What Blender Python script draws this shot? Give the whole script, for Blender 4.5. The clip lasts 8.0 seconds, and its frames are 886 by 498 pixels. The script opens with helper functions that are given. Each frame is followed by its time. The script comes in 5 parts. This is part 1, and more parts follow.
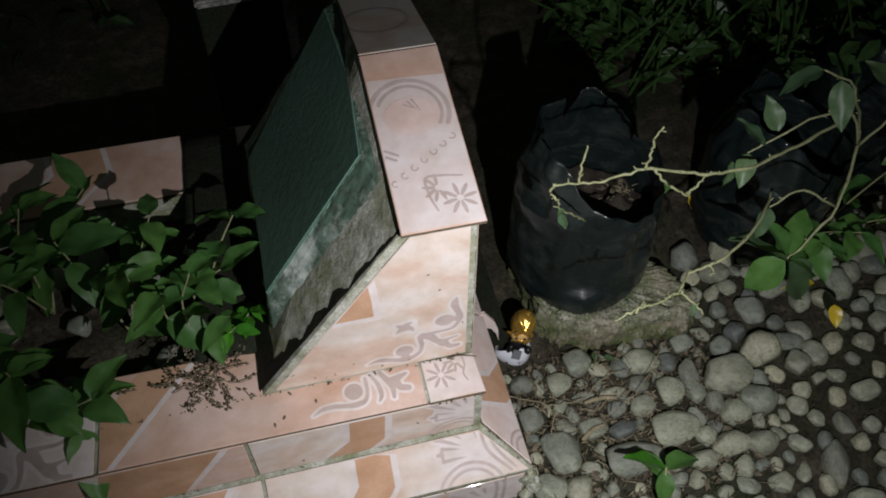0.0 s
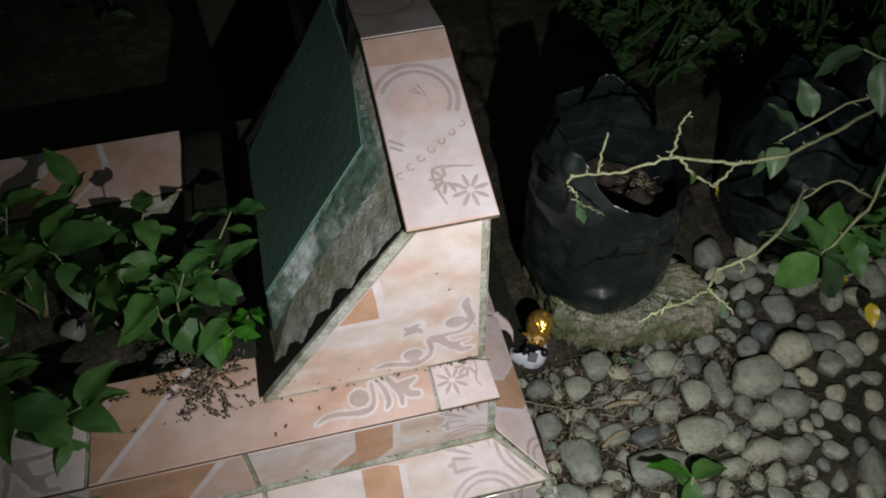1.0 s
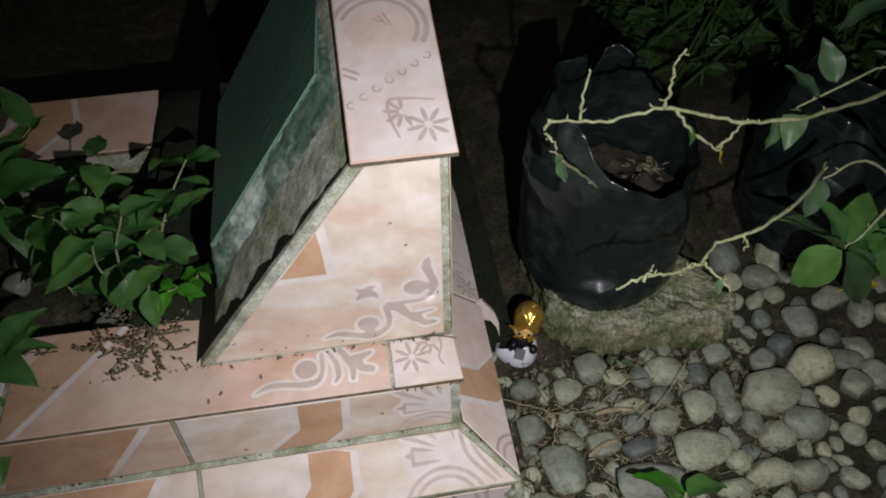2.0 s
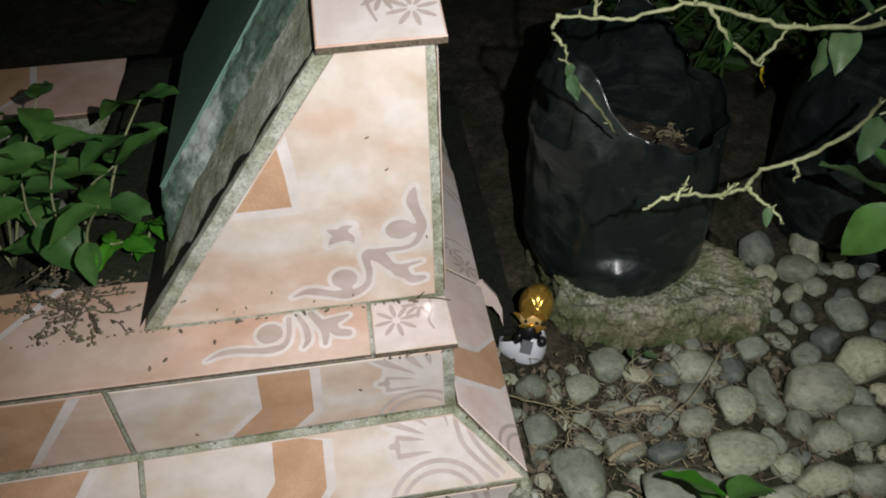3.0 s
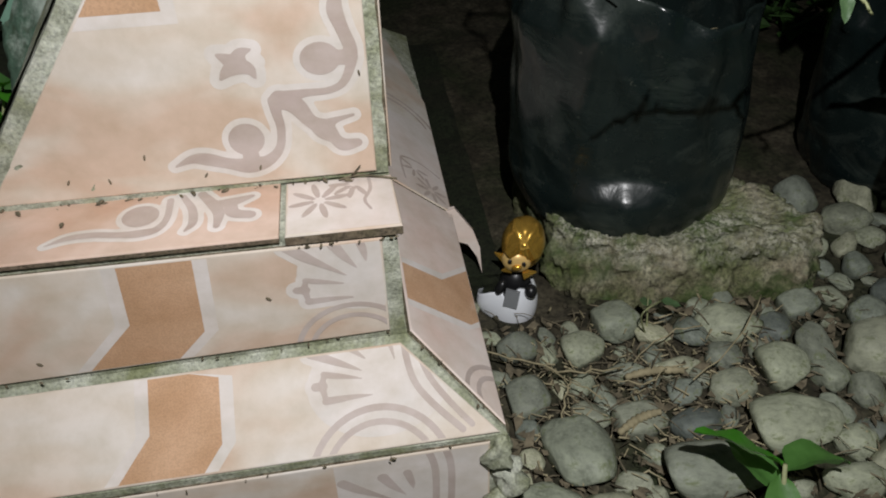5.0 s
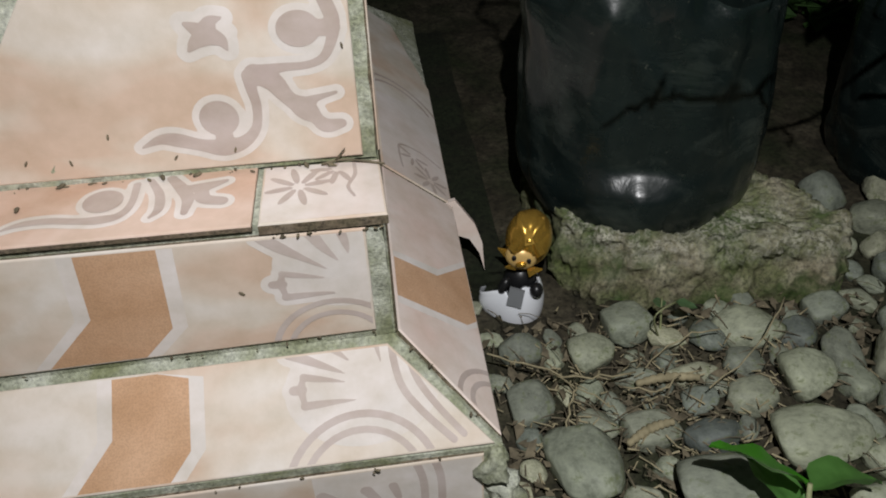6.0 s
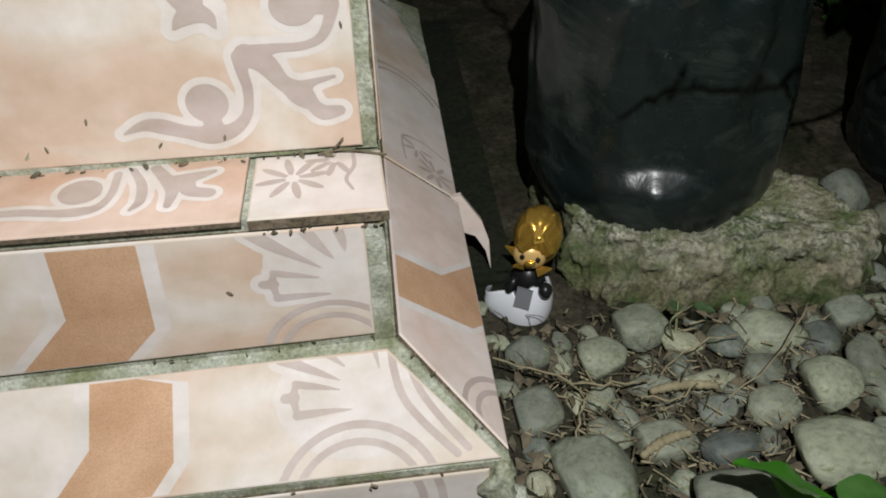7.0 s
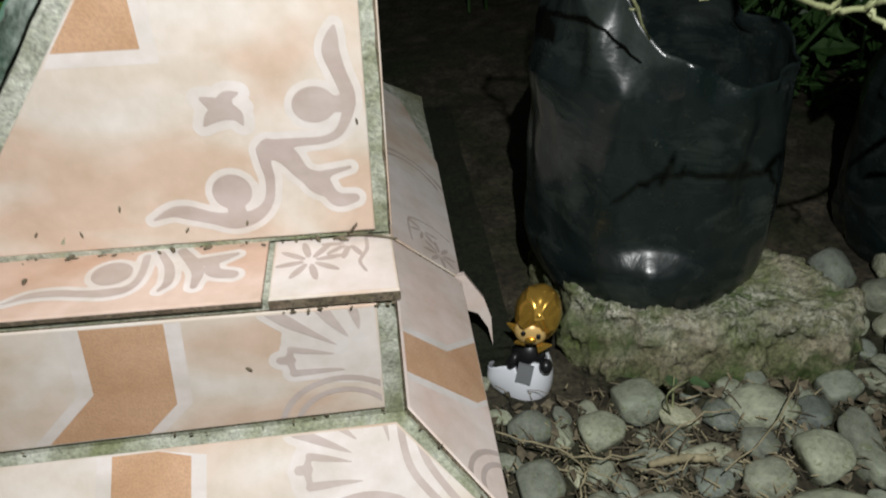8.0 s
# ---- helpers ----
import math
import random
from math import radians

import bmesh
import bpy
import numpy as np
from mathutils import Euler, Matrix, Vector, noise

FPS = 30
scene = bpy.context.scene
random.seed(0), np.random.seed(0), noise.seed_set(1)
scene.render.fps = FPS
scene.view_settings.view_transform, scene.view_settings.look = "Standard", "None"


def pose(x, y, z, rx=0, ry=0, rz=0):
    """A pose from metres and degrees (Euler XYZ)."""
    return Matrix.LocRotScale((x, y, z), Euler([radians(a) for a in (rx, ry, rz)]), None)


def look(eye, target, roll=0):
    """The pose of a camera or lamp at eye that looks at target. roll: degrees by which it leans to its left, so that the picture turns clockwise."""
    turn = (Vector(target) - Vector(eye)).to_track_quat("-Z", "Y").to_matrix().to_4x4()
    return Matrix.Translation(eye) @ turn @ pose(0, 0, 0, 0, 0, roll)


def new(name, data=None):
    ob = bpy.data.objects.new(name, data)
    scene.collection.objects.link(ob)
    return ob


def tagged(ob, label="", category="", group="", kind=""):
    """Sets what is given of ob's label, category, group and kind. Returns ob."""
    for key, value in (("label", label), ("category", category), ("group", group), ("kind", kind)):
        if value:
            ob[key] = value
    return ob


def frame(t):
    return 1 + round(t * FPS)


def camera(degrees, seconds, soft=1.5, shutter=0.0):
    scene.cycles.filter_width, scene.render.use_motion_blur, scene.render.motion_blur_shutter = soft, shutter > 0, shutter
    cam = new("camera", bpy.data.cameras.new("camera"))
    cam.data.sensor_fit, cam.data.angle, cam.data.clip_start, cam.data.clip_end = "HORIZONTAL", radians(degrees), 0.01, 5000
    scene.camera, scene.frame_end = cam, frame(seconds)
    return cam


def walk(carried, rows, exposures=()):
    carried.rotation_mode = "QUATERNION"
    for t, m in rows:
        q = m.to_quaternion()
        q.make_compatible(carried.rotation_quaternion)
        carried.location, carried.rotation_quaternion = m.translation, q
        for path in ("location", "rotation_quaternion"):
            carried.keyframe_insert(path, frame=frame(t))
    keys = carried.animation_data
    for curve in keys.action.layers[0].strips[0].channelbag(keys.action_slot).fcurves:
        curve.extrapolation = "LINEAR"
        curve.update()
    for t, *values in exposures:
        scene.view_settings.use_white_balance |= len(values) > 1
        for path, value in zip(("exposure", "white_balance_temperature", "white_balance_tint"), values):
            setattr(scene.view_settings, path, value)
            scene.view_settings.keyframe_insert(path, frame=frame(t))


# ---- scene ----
cam = camera(56.6, 8.0, soft=1.9, shutter=0.3)
PATH = [
    (0, (-0.174, -0.496, 1.167), (0.124, 0.742, -0.375), 0.0),
    (0.5, (-0.178, -0.462, 1.147), (0.153, 0.74, -0.417), 0.8),
    (1, (-0.159, -0.461, 1.116), (0.102, 0.786, -0.426), -1.7),
    (1.5, (-0.111, -0.48, 1.057), (0.071, 0.827, -0.446), -1.5),
    (3, (-0.065, -0.469, 0.796), (0.11, 0.999, -0.551), -2.0),
    (3.5, (-0.066, -0.469, 0.707), (0.082, 1.1, -0.525), -2.4),
    (4, (-0.062, -0.463, 0.634), (0.108, 1.127, -0.566), -1.7),
    (4.5, (-0.042, -0.435, 0.582), (0.155, 1.14, -0.634), -1.9),
    (6, (-0.0025, -0.377, 0.516), (0.137, 1.2035, -0.7015), -2.3),
    (6.5, (-0.0015, -0.359, 0.504), (0.1505, 1.2195, -0.715), -1.6),
    (7, (-0.001, -0.3455, 0.4955), (0.1305, 1.2265, -0.734), -1.75),
    (7.5, (0.001, -0.3395, 0.4935), (0.1405, 1.2595, -0.6995), -1.9),
    (8, (-0.008, -0.369, 0.516), (0.142, 1.307, -0.564), -1.6),
]
walk(cam, [(t, look(eye, target, roll)) for t, eye, target, roll in PATH],
     [(0, -0.1, 6260, 17), (1.5, -0.14, 6240, 17), (3, 0.0, 6400, 12), (4.5, -0.02, 6420, 10), (6, 0.0, 6420, 10), (6.6, 0.08, 6400, 9), (7.2, 0.22, 6370, 8), (8, 0.24, 6370, 8)])

# ---- light: a dark night and one hand torch ----
world = bpy.data.worlds.new("night")
world.use_nodes = True
world.node_tree.nodes["Background"].inputs[0].default_value = (0.42, 0.5, 0.46, 1)
world.node_tree.nodes["Background"].inputs[1].default_value = 0.036
scene.world = world
torch = new("torch", bpy.data.lights.new("torch", "SPOT"))
torch.data.energy, torch.data.spot_size, torch.data.spot_blend, torch.data.shadow_soft_size = 28, radians(95), 0.95, 0.0045
torch.data.color = (1.0, 0.985, 0.98)
torch.matrix_world = look((0.03, -0.485, 0.84), (0.09, 0.14, 0.13))


# ---- materials ----
def nodes_of(name, rough=0.5, metal=0.0, spec=0.5, coat=0.0):
    m = bpy.data.materials.new(name)
    m.use_nodes = True
    b = m.node_tree.nodes["Principled BSDF"]
    b.inputs["Roughness"].default_value = rough
    b.inputs["Metallic"].default_value = metal
    b.inputs["Specular IOR Level"].default_value = spec
    b.inputs["Coat Weight"].default_value = coat
    b.inputs["Coat Roughness"].default_value = 0.06
    return m, m.node_tree, b


def noise_of(tree, scale, detail=4.0, rough=0.55, distort=0.0, stretch=None):
    co = tree.nodes.new("ShaderNodeTexCoord")
    n = tree.nodes.new("ShaderNodeTexNoise")
    n.inputs["Scale"].default_value, n.inputs["Detail"].default_value = scale, detail
    n.inputs["Roughness"].default_value, n.inputs["Distortion"].default_value = rough, distort
    if stretch:
        mp = tree.nodes.new("ShaderNodeMapping")
        mp.inputs["Scale"].default_value = stretch
        tree.links.new(co.outputs["Object"], mp.inputs["Vector"])
        tree.links.new(mp.outputs["Vector"], n.inputs["Vector"])
    else:
        tree.links.new(co.outputs["Object"], n.inputs["Vector"])
    return n.outputs["Fac"]


def ramp(tree, fac, stops):
    r = tree.nodes.new("ShaderNodeValToRGB")
    while len(r.color_ramp.elements) < len(stops):
        r.color_ramp.elements.new(0.5)
    for e, (p, c) in zip(r.color_ramp.elements, stops):
        e.position, e.color = p, (*c, 1) if len(c) == 3 else c
    tree.links.new(fac, r.inputs["Fac"])
    return r.outputs["Color"]


def mix(tree, fac, a, b, kind="MIX"):
    n = tree.nodes.new("ShaderNodeMix")
    n.data_type, n.blend_type = "RGBA", kind
    for v, k in ((fac, 0), (a, 6), (b, 7)):
        if isinstance(v, (int, float)):
            n.inputs[k].default_value = v
        elif isinstance(v, tuple):
            n.inputs[k].default_value = (*v, 1)
        else:
            tree.links.new(v, n.inputs[k])
    return n.outputs[2]


def bump(tree, b, fac, strength, distance=0.002):
    n = tree.nodes.new("ShaderNodeBump")
    n.inputs["Strength"].default_value, n.inputs["Distance"].default_value = strength, distance
    tree.links.new(fac, n.inputs["Height"])
    old = b.inputs["Normal"].links
    if old:
        tree.links.new(old[0].from_socket, n.inputs["Normal"])
    tree.links.new(n.outputs["Normal"], b.inputs["Normal"])


def rand_of(tree):
    return tree.nodes.new("ShaderNodeObjectInfo").outputs["Random"]


def glaze(name, low, mid, high, scale=9.0, speckle=0.0):
    """Glazed ceramic: soft clouds of colour, a film of dirt, a clear gloss."""
    m, t, b = nodes_of(name, 0.07, spec=0.3)
    c = ramp(t, noise_of(t, scale, 3, 0.5, 0.6, (1.0, 1.4, 1.9)), ((0.36, low), (0.5, mid), (0.62, high)))
    dirt = ramp(t, noise_of(t, 38, 6, 0.65), ((0.35, (1, 1, 1)), (0.75, (0.82, 0.8, 0.74))))
    c = mix(t, 1.0, c, dirt, "MULTIPLY")
    if speckle:
        sp = ramp(t, noise_of(t, 900, 2), ((0.42, (0, 0, 0)), (0.62, (1, 1, 1))))
        c = mix(t, sp, c, mix(t, 1.0, c, (speckle, speckle, speckle), "MULTIPLY"))
    t.links.new(c, b.inputs["Base Color"])
    rough = ramp(t, noise_of(t, 55, 4), ((0.3, (0.03, 0.03, 0.03)), (0.75, (0.055, 0.055, 0.055))))
    t.links.new(rough, b.inputs["Roughness"])
    bump(t, b, noise_of(t, 70, 2), 0.02, 0.001)
    return m


M_TILE = glaze("cream_glaze", (0.69, 0.53, 0.42), (0.74, 0.65, 0.56), (0.78, 0.72, 0.66))
M_PEACH = glaze("peach_glaze", (0.64, 0.43, 0.32), (0.69, 0.5, 0.4), (0.73, 0.57, 0.48))
M_BLUSH = glaze("blush_glaze", (0.77, 0.6, 0.53), (0.8, 0.68, 0.62), (0.83, 0.74, 0.69))
M_PALE = glaze("rose_glaze", (0.74, 0.64, 0.59), (0.78, 0.7, 0.66), (0.8, 0.74, 0.71))
M_WHITE = glaze("white_print", (0.74, 0.69, 0.65), (0.78, 0.72, 0.68), (0.82, 0.76, 0.73), 20)
M_BROWN = glaze("ochre_print", (0.6, 0.37, 0.225), (0.64, 0.405, 0.255), (0.67, 0.435, 0.28), 14, 0.86)
M_MAUVE = glaze("mauve_print", (0.51, 0.42, 0.385), (0.54, 0.455, 0.415), (0.57, 0.485, 0.45), 25)

M_TAUPE = glaze("taupe_print", (0.555, 0.47, 0.435), (0.59, 0.51, 0.475), (0.62, 0.54, 0.505), 25)


def cement(name, dark, mid, light, moss, amount, scale=30.0, relief=0.5, salt=0.4):
    m, t, b = nodes_of(name, 0.85, spec=0.3)
    c = ramp(t, noise_of(t, scale, 8, 0.65), ((0.3, dark), (0.5, mid), (0.72, light)))
    fac = ramp(t, noise_of(t, scale * 0.35, 5, 0.6, 0.4), ((0.5 - amount * 0.3, (0, 0, 0)), (0.75 - amount * 0.3, (1, 1, 1))))
    c = mix(t, fac, c, moss)
    grain = ramp(t, noise_of(t, scale * 7, 4, 0.7), ((0.35, (0.95 - salt * 1.3,) * 3), (0.5, (0.95, 0.95, 0.94)), (0.65, (0.95 + salt, 0.95 + salt, 0.92 + salt))))
    t.links.new(mix(t, 1.0, c, grain, "MULTIPLY"), b.inputs["Base Color"])
    bump(t, b, noise_of(t, scale * 2.2, 8, 0.7), relief, 0.004)
    bump(t, b, noise_of(t, scale * 12, 3), relief * 0.5, 0.001)
    return m


M_GROUT = cement("mossy_grout", (0.23, 0.245, 0.18), (0.49, 0.51, 0.42), (0.72, 0.73, 0.65), (0.25, 0.27, 0.15), 0.3, 60, 0.6, 0.25)
M_BACKING = cement("tile_backing", (0.1, 0.075, 0.05), (0.17, 0.13, 0.09), (0.26, 0.21, 0.16), (0.09, 0.09, 0.05), 0.2, 60)
M_ROCK = cement("weathered_concrete", (0.125, 0.108, 0.066), (0.3, 0.27, 0.185), (0.52, 0.49, 0.38), (0.12, 0.15, 0.052), 0.5, 34, 0.9)


def add_crust(m):
    """A pale granular crust towards the upper edge, fainter towards +x, and dark green moss in patches."""
    t = m.node_tree
    b = t.nodes["Principled BSDF"]
    old = b.inputs["Base Color"].links[0].from_socket
    co = t.nodes.new("ShaderNodeTexCoord")
    sep = t.nodes.new("ShaderNodeSeparateXYZ")
    t.links.new(co.outputs["Object"], sep.inputs[0])
    up = ramp(t, sep.outputs["Z"], ((0.04, (0, 0, 0)), (0.064, (1, 1, 1))))
    along = ramp(t, mix(t, 0.35, sep.outputs["X"], noise_of(t, 14, 4)), ((0.34, (1, 1, 1)), (0.44, (0.25, 0.25, 0.25))))
    patch = ramp(t, noise_of(t, 48, 6, 0.7), ((0.42, (0.05, 0.05, 0.05)), (0.58, (0.9, 0.9, 0.9))))
    grains = ramp(t, noise_of(t, 260, 4, 0.7), ((0.4, (0.1, 0.1, 0.1)), (0.53, (1, 1, 1))))
    fac = mix(t, 1.0, mix(t, 1.0, mix(t, 1.0, up, along, "MULTIPLY"), patch, "MULTIPLY"), grains, "MULTIPLY")
    moss = ramp(t, noise_of(t, 16, 5, 0.6), ((0.5, (0, 0, 0)), (0.62, (0.8, 0.8, 0.8))))
    c = mix(t, moss, old, (0.06, 0.105, 0.025))
    t.links.new(mix(t, fac, c, (0.72, 0.7, 0.58)), b.inputs["Base Color"])
    bump(t, b, fac, 0.5, 0.003)


add_crust(M_ROCK)
M_SOIL = cement("damp_soil", (0.022, 0.019, 0.012), (0.05, 0.043, 0.028), (0.11, 0.096, 0.066), (0.026, 0.034, 0.014), 0.25, 22, 1.0)
M_POTSOIL = cement("potting_soil", (0.026, 0.02, 0.014), (0.055, 0.043, 0.03), (0.12, 0.095, 0.07), (0.045, 0.04, 0.028), 0.2, 90, 1.0)
# near-black cement, slightly greener in patches
M_DARKCEMENT = cement("dark_cement", (0.009, 0.009, 0.005), (0.019, 0.018, 0.011), (0.036, 0.033, 0.021), (0.015, 0.02, 0.009), 0.6, 30, 0.8)


def green_paint(name, worn):
    m, t, b = nodes_of(name, 0.55, spec=0.4)
    c = ramp(t, noise_of(t, 8, 5, 0.6), ((0.3, (0.115, 0.21, 0.155)), (0.55, (0.14, 0.255, 0.19)), (0.75, (0.17, 0.285, 0.215))))
    c = mix(t, ramp(t, noise_of(t, 240, 3), ((0.4, (0, 0, 0)), (0.7, (0.3, 0.3, 0.3)))), c, (0.08, 0.15, 0.11))
    if worn:
        grime = ramp(t, noise_of(t, 11, 9, 0.7), ((0.53, (0, 0, 0)), (0.66, (0.9, 0.9, 0.9))))
        c = mix(t, grime, mix(t, 0.6, c, (0.03, 0.04, 0.022)), (0.44, 0.5, 0.44))
        spots = ramp(t, noise_of(t, 60, 7, 0.75), ((0.5, (0, 0, 0)), (0.66, (0.8, 0.8, 0.8))))
        c = mix(t, spots, c, (0.045, 0.056, 0.032))
    t.links.new(c, b.inputs["Base Color"])
    bump(t, b, noise_of(t, 90, 6, 0.65), 0.7 if worn else 0.25, 0.003)
    return m


M_GREEN = green_paint("dark_green_paint", False)
M_GREENWORN = green_paint("worn_green_paint", True)


def stone_mat():
    m, t, b = nodes_of("river_pebble", 0.6, spec=0.35)
    tint = ramp(t, rand_of(t), ((0.0, (0.12, 0.138, 0.13)), (0.2, (0.28, 0.295, 0.225)), (0.45, (0.36, 0.385, 0.285)), (0.7, (0.2, 0.225, 0.195)), (1.0, (0.46, 0.455, 0.32))))
    mott = ramp(t, noise_of(t, 2.6, 8, 0.7), ((0.32, (0.5, 0.51, 0.47)), (0.5, (0.98, 0.98, 0.95)), (0.7, (1.3, 1.3, 1.22))))
    c = mix(t, 1.0, tint, mott, "MULTIPLY")
    lichen = ramp(t, noise_of(t, 1.5, 7, 0.75), ((0.54, (0, 0, 0)), (0.62, (0.75, 0.75, 0.75))))
    c = mix(t, lichen, c, (0.13, 0.155, 0.065))
    t.links.new(c, b.inputs["Base Color"])
    bump(t, b, noise_of(t, 5.0, 5, 0.5), 0.1, 0.05)
    t.links.new(mix(t, ramp(t, noise_of(t, 17, 3, 0.6), ((0.66, (0, 0, 0)), (0.72, (0.5, 0.5, 0.5)))), c, (0.5, 0.5, 0.42)), b.inputs["Base Color"])
    return m


M_STONE = stone_mat()


def leaf_mat(name, dark, light, wet=0.35):
    m, t, b = nodes_of(name, wet, spec=0.45)
    c = ramp(t, noise_of(t, 60, 4), ((0.3, dark), (0.7, light)))
    vary = ramp(t, rand_of(t), ((0.0, (0.7, 0.75, 0.7)), (1.0, (1.25, 1.15, 0.9))))
    t.links.new(mix(t, 1.0, c, vary, "MULTIPLY"), b.inputs["Base Color"])
    bump(t, b, noise_of(t, 220, 2), 0.2, 0.001)
    thin = t.nodes.new("ShaderNodeBsdfTranslucent")
    thin.inputs["Color"].default_value = (light[0] * 1.5, light[1] * 1.5, light[2] * 0.8, 1)
    ms = t.nodes.new("ShaderNodeMixShader")
    ms.inputs[0].default_value = 0.22
    out = t.nodes["Material Output"]
    t.links.new(b.outputs[0], ms.inputs[1])
    t.links.new(thin.outputs[0], ms.inputs[2])
    t.links.new(ms.outputs[0], out.inputs["Surface"])
    return m


M_LEAF = leaf_mat("green_leaf", (0.055, 0.15, 0.036), (0.1, 0.25, 0.068), 0.5)
M_LEAFBRIGHT = leaf_mat("bright_leaf", (0.05, 0.22, 0.02), (0.08, 0.3, 0.03), 0.25)
M_LEAFGREY = leaf_mat("dusty_leaf", (0.06, 0.12, 0.06), (0.11, 0.19, 0.1), 0.45)
M_LEAFYELLOW = leaf_mat("yellow_leaf", (0.42, 0.33, 0.02), (0.55, 0.45, 0.03))
M_DARKLEAF = leaf_mat("shade_leaf", (0.03, 0.07, 0.025), (0.06, 0.135, 0.045), 0.4)


def plain(name, a, c, rough, scale=60.0, metal=0.0, spec=0.5, relief=0.2):
    m, t, b = nodes_of(name, rough, metal, spec)
    t.links.new(ramp(t, noise_of(t, scale, 5), ((0.3, a), (0.7, c))), b.inputs["Base Color"])
    if relief:
        bump(t, b, noise_of(t, scale * 2, 4), relief, 0.001)
    return m


M_TWIG = plain("green_twig", (0.2, 0.22, 0.1), (0.36, 0.38, 0.2), 0.6, 120)
M_DRY = plain("dry_litter", (0.055, 0.046, 0.028), (0.21, 0.175, 0.112), 0.85, 90)
M_STRAW = plain("dry_stalk", (0.22, 0.19, 0.11), (0.4, 0.345, 0.21), 0.8, 120)
M_GOLD = plain("gold_paint", (0.62, 0.36, 0.06), (0.74, 0.46, 0.09), 0.24, 40, 0.75, 0.5, 0.03)
M_FACE = plain("pale_gold_paint", (0.75, 0.5, 0.18), (0.8, 0.56, 0.22), 0.35, 40, 0.2, 0.5, 0)
M_BLACK = plain("black_plastic", (0.01, 0.01, 0.011), (0.016, 0.016, 0.017), 0.35, 40)
M_SHELL = plain("white_plastic", (0.82, 0.85, 0.9), (0.86, 0.88, 0.92), 0.3, 30, 0, 0.5, 0)
M_GREY = plain("grey_plastic", (0.2, 0.21, 0.22), (0.24, 0.25, 0.26), 0.4, 30, 0, 0.5, 0)
M_CONCRETE = cement("pale_concrete", (0.2, 0.2, 0.18), (0.34, 0.34, 0.31), (0.5, 0.5, 0.46), (0.1, 0.12, 0.07), 0.25, 20, 0.4)


def bag_mat():
    m, t, b = nodes_of("black_polythene", 0.32, spec=0.5)
    dust = ramp(t, noise_of(t, 190, 6, 0.75), ((0.62, (0, 0, 0)), (0.75, (1, 1, 1))))
    film = ramp(t, noise_of(t, 10, 5, 0.6), ((0.35, (0.006, 0.011, 0.011)), (0.7, (0.013, 0.02, 0.018))))
    smear = ramp(t, noise_of(t, 9, 7, 0.7, 1.5, (1, 1, 2.2)), ((0.5, (0, 0, 0)), (0.66, (0.75, 0.75, 0.75))))
    film = mix(t, smear, film, (0.034, 0.044, 0.038))
    t.links.new(mix(t, dust, film, (0.09, 0.095, 0.075)), b.inputs["Base Color"])
    t.links.new(ramp(t, noise_of(t, 16, 5), ((0.3, (0.17, 0.17, 0.17)), (0.7, (0.36, 0.36, 0.36)))), b.inputs["Roughness"])
    bump(t, b, noise_of(t, 24, 4, 0.5, 0.8, (1, 1, 0.7)), 0.3, 0.006)
    bump(t, b, noise_of(t, 160, 3), 0.12, 0.001)
    return m


M_BAG = bag_mat()


# ---- mesh helpers ----
def part(name, bm, material, parent=None, label="", smooth=False):
    me = bpy.data.meshes.new(name)
    bm.normal_update()
    bm.to_mesh(me)
    bm.free()
    for k in material if isinstance(material, (list, tuple)) else (material,):
        me.materials.append(k)
    if smooth:
        me.polygons.foreach_set("use_smooth", [True] * len(me.polygons))
    ob = new(name, me)
    ob.parent = parent
    return tagged(ob, label) if label else ob


def thing(name, label, category, group="", kind=""):
    return tagged(new(name), label, category, group, kind)


def sweep(bm, pts, radii, sides=7):
    """A tube along pts with a radius at each point."""
    rings = []
    for i, p in enumerate(pts):
        p = Vector(p)
        d = (Vector(pts[min(i + 1, len(pts) - 1)]) - Vector(pts[max(i - 1, 0)])).normalized()
        a = d.cross(Vector((0.13, 0.31, 0.94))).normalized()
        c = d.cross(a)
        r = radii[i]
        rings.append([bm.verts.new(p + r * (math.cos(k * math.tau / sides) * a + math.sin(k * math.tau / sides) * c)) for k in range(sides)])
    for u, v in zip(rings, rings[1:]):
        for k in range(sides):
            bm.faces.new((u[k], u[(k + 1) % sides], v[(k + 1) % sides], v[k]))
    bm.faces.new(rings[0][::-1])
    bm.faces.new(rings[-1])


def curve(pts, n=6):
    """Catmull-Rom through pts (tuples of any length)."""
    p = [np.array(q, float) for q in pts]
    p = [2 * p[0] - p[1]] + p + [2 * p[-1] - p[-2]]
    out = []
    for i in range(1, len(p) - 2):
        for k in range(n):
            t = k / n
            out.append(0.5 * (2 * p[i] + (p[i + 1] - p[i - 1]) * t + (2 * p[i - 1] - 5 * p[i] + 4 * p[i + 1] - p[i + 2]) * t * t + (3 * p[i] - p[i - 1] - 3 * p[i + 1] + p[i + 2]) * t ** 3))
    return [tuple(q) for q in out + [p[-2]]]


def roughen(bm, amount, scale, seed=0.0):
    bm.normal_update()
    off = Vector((seed, seed * 1.7, seed * 0.3))
    for v in bm.verts:
        v.co += v.normal * amount * noise.fractal(v.co * scale + off, 0.8, 2.0, 4)


def solid(bm, verts, faces):
    vs = [bm.verts.new(v) for v in verts]
    for f in faces:
        bm.faces.new([vs[k] for k in f])
    return vs


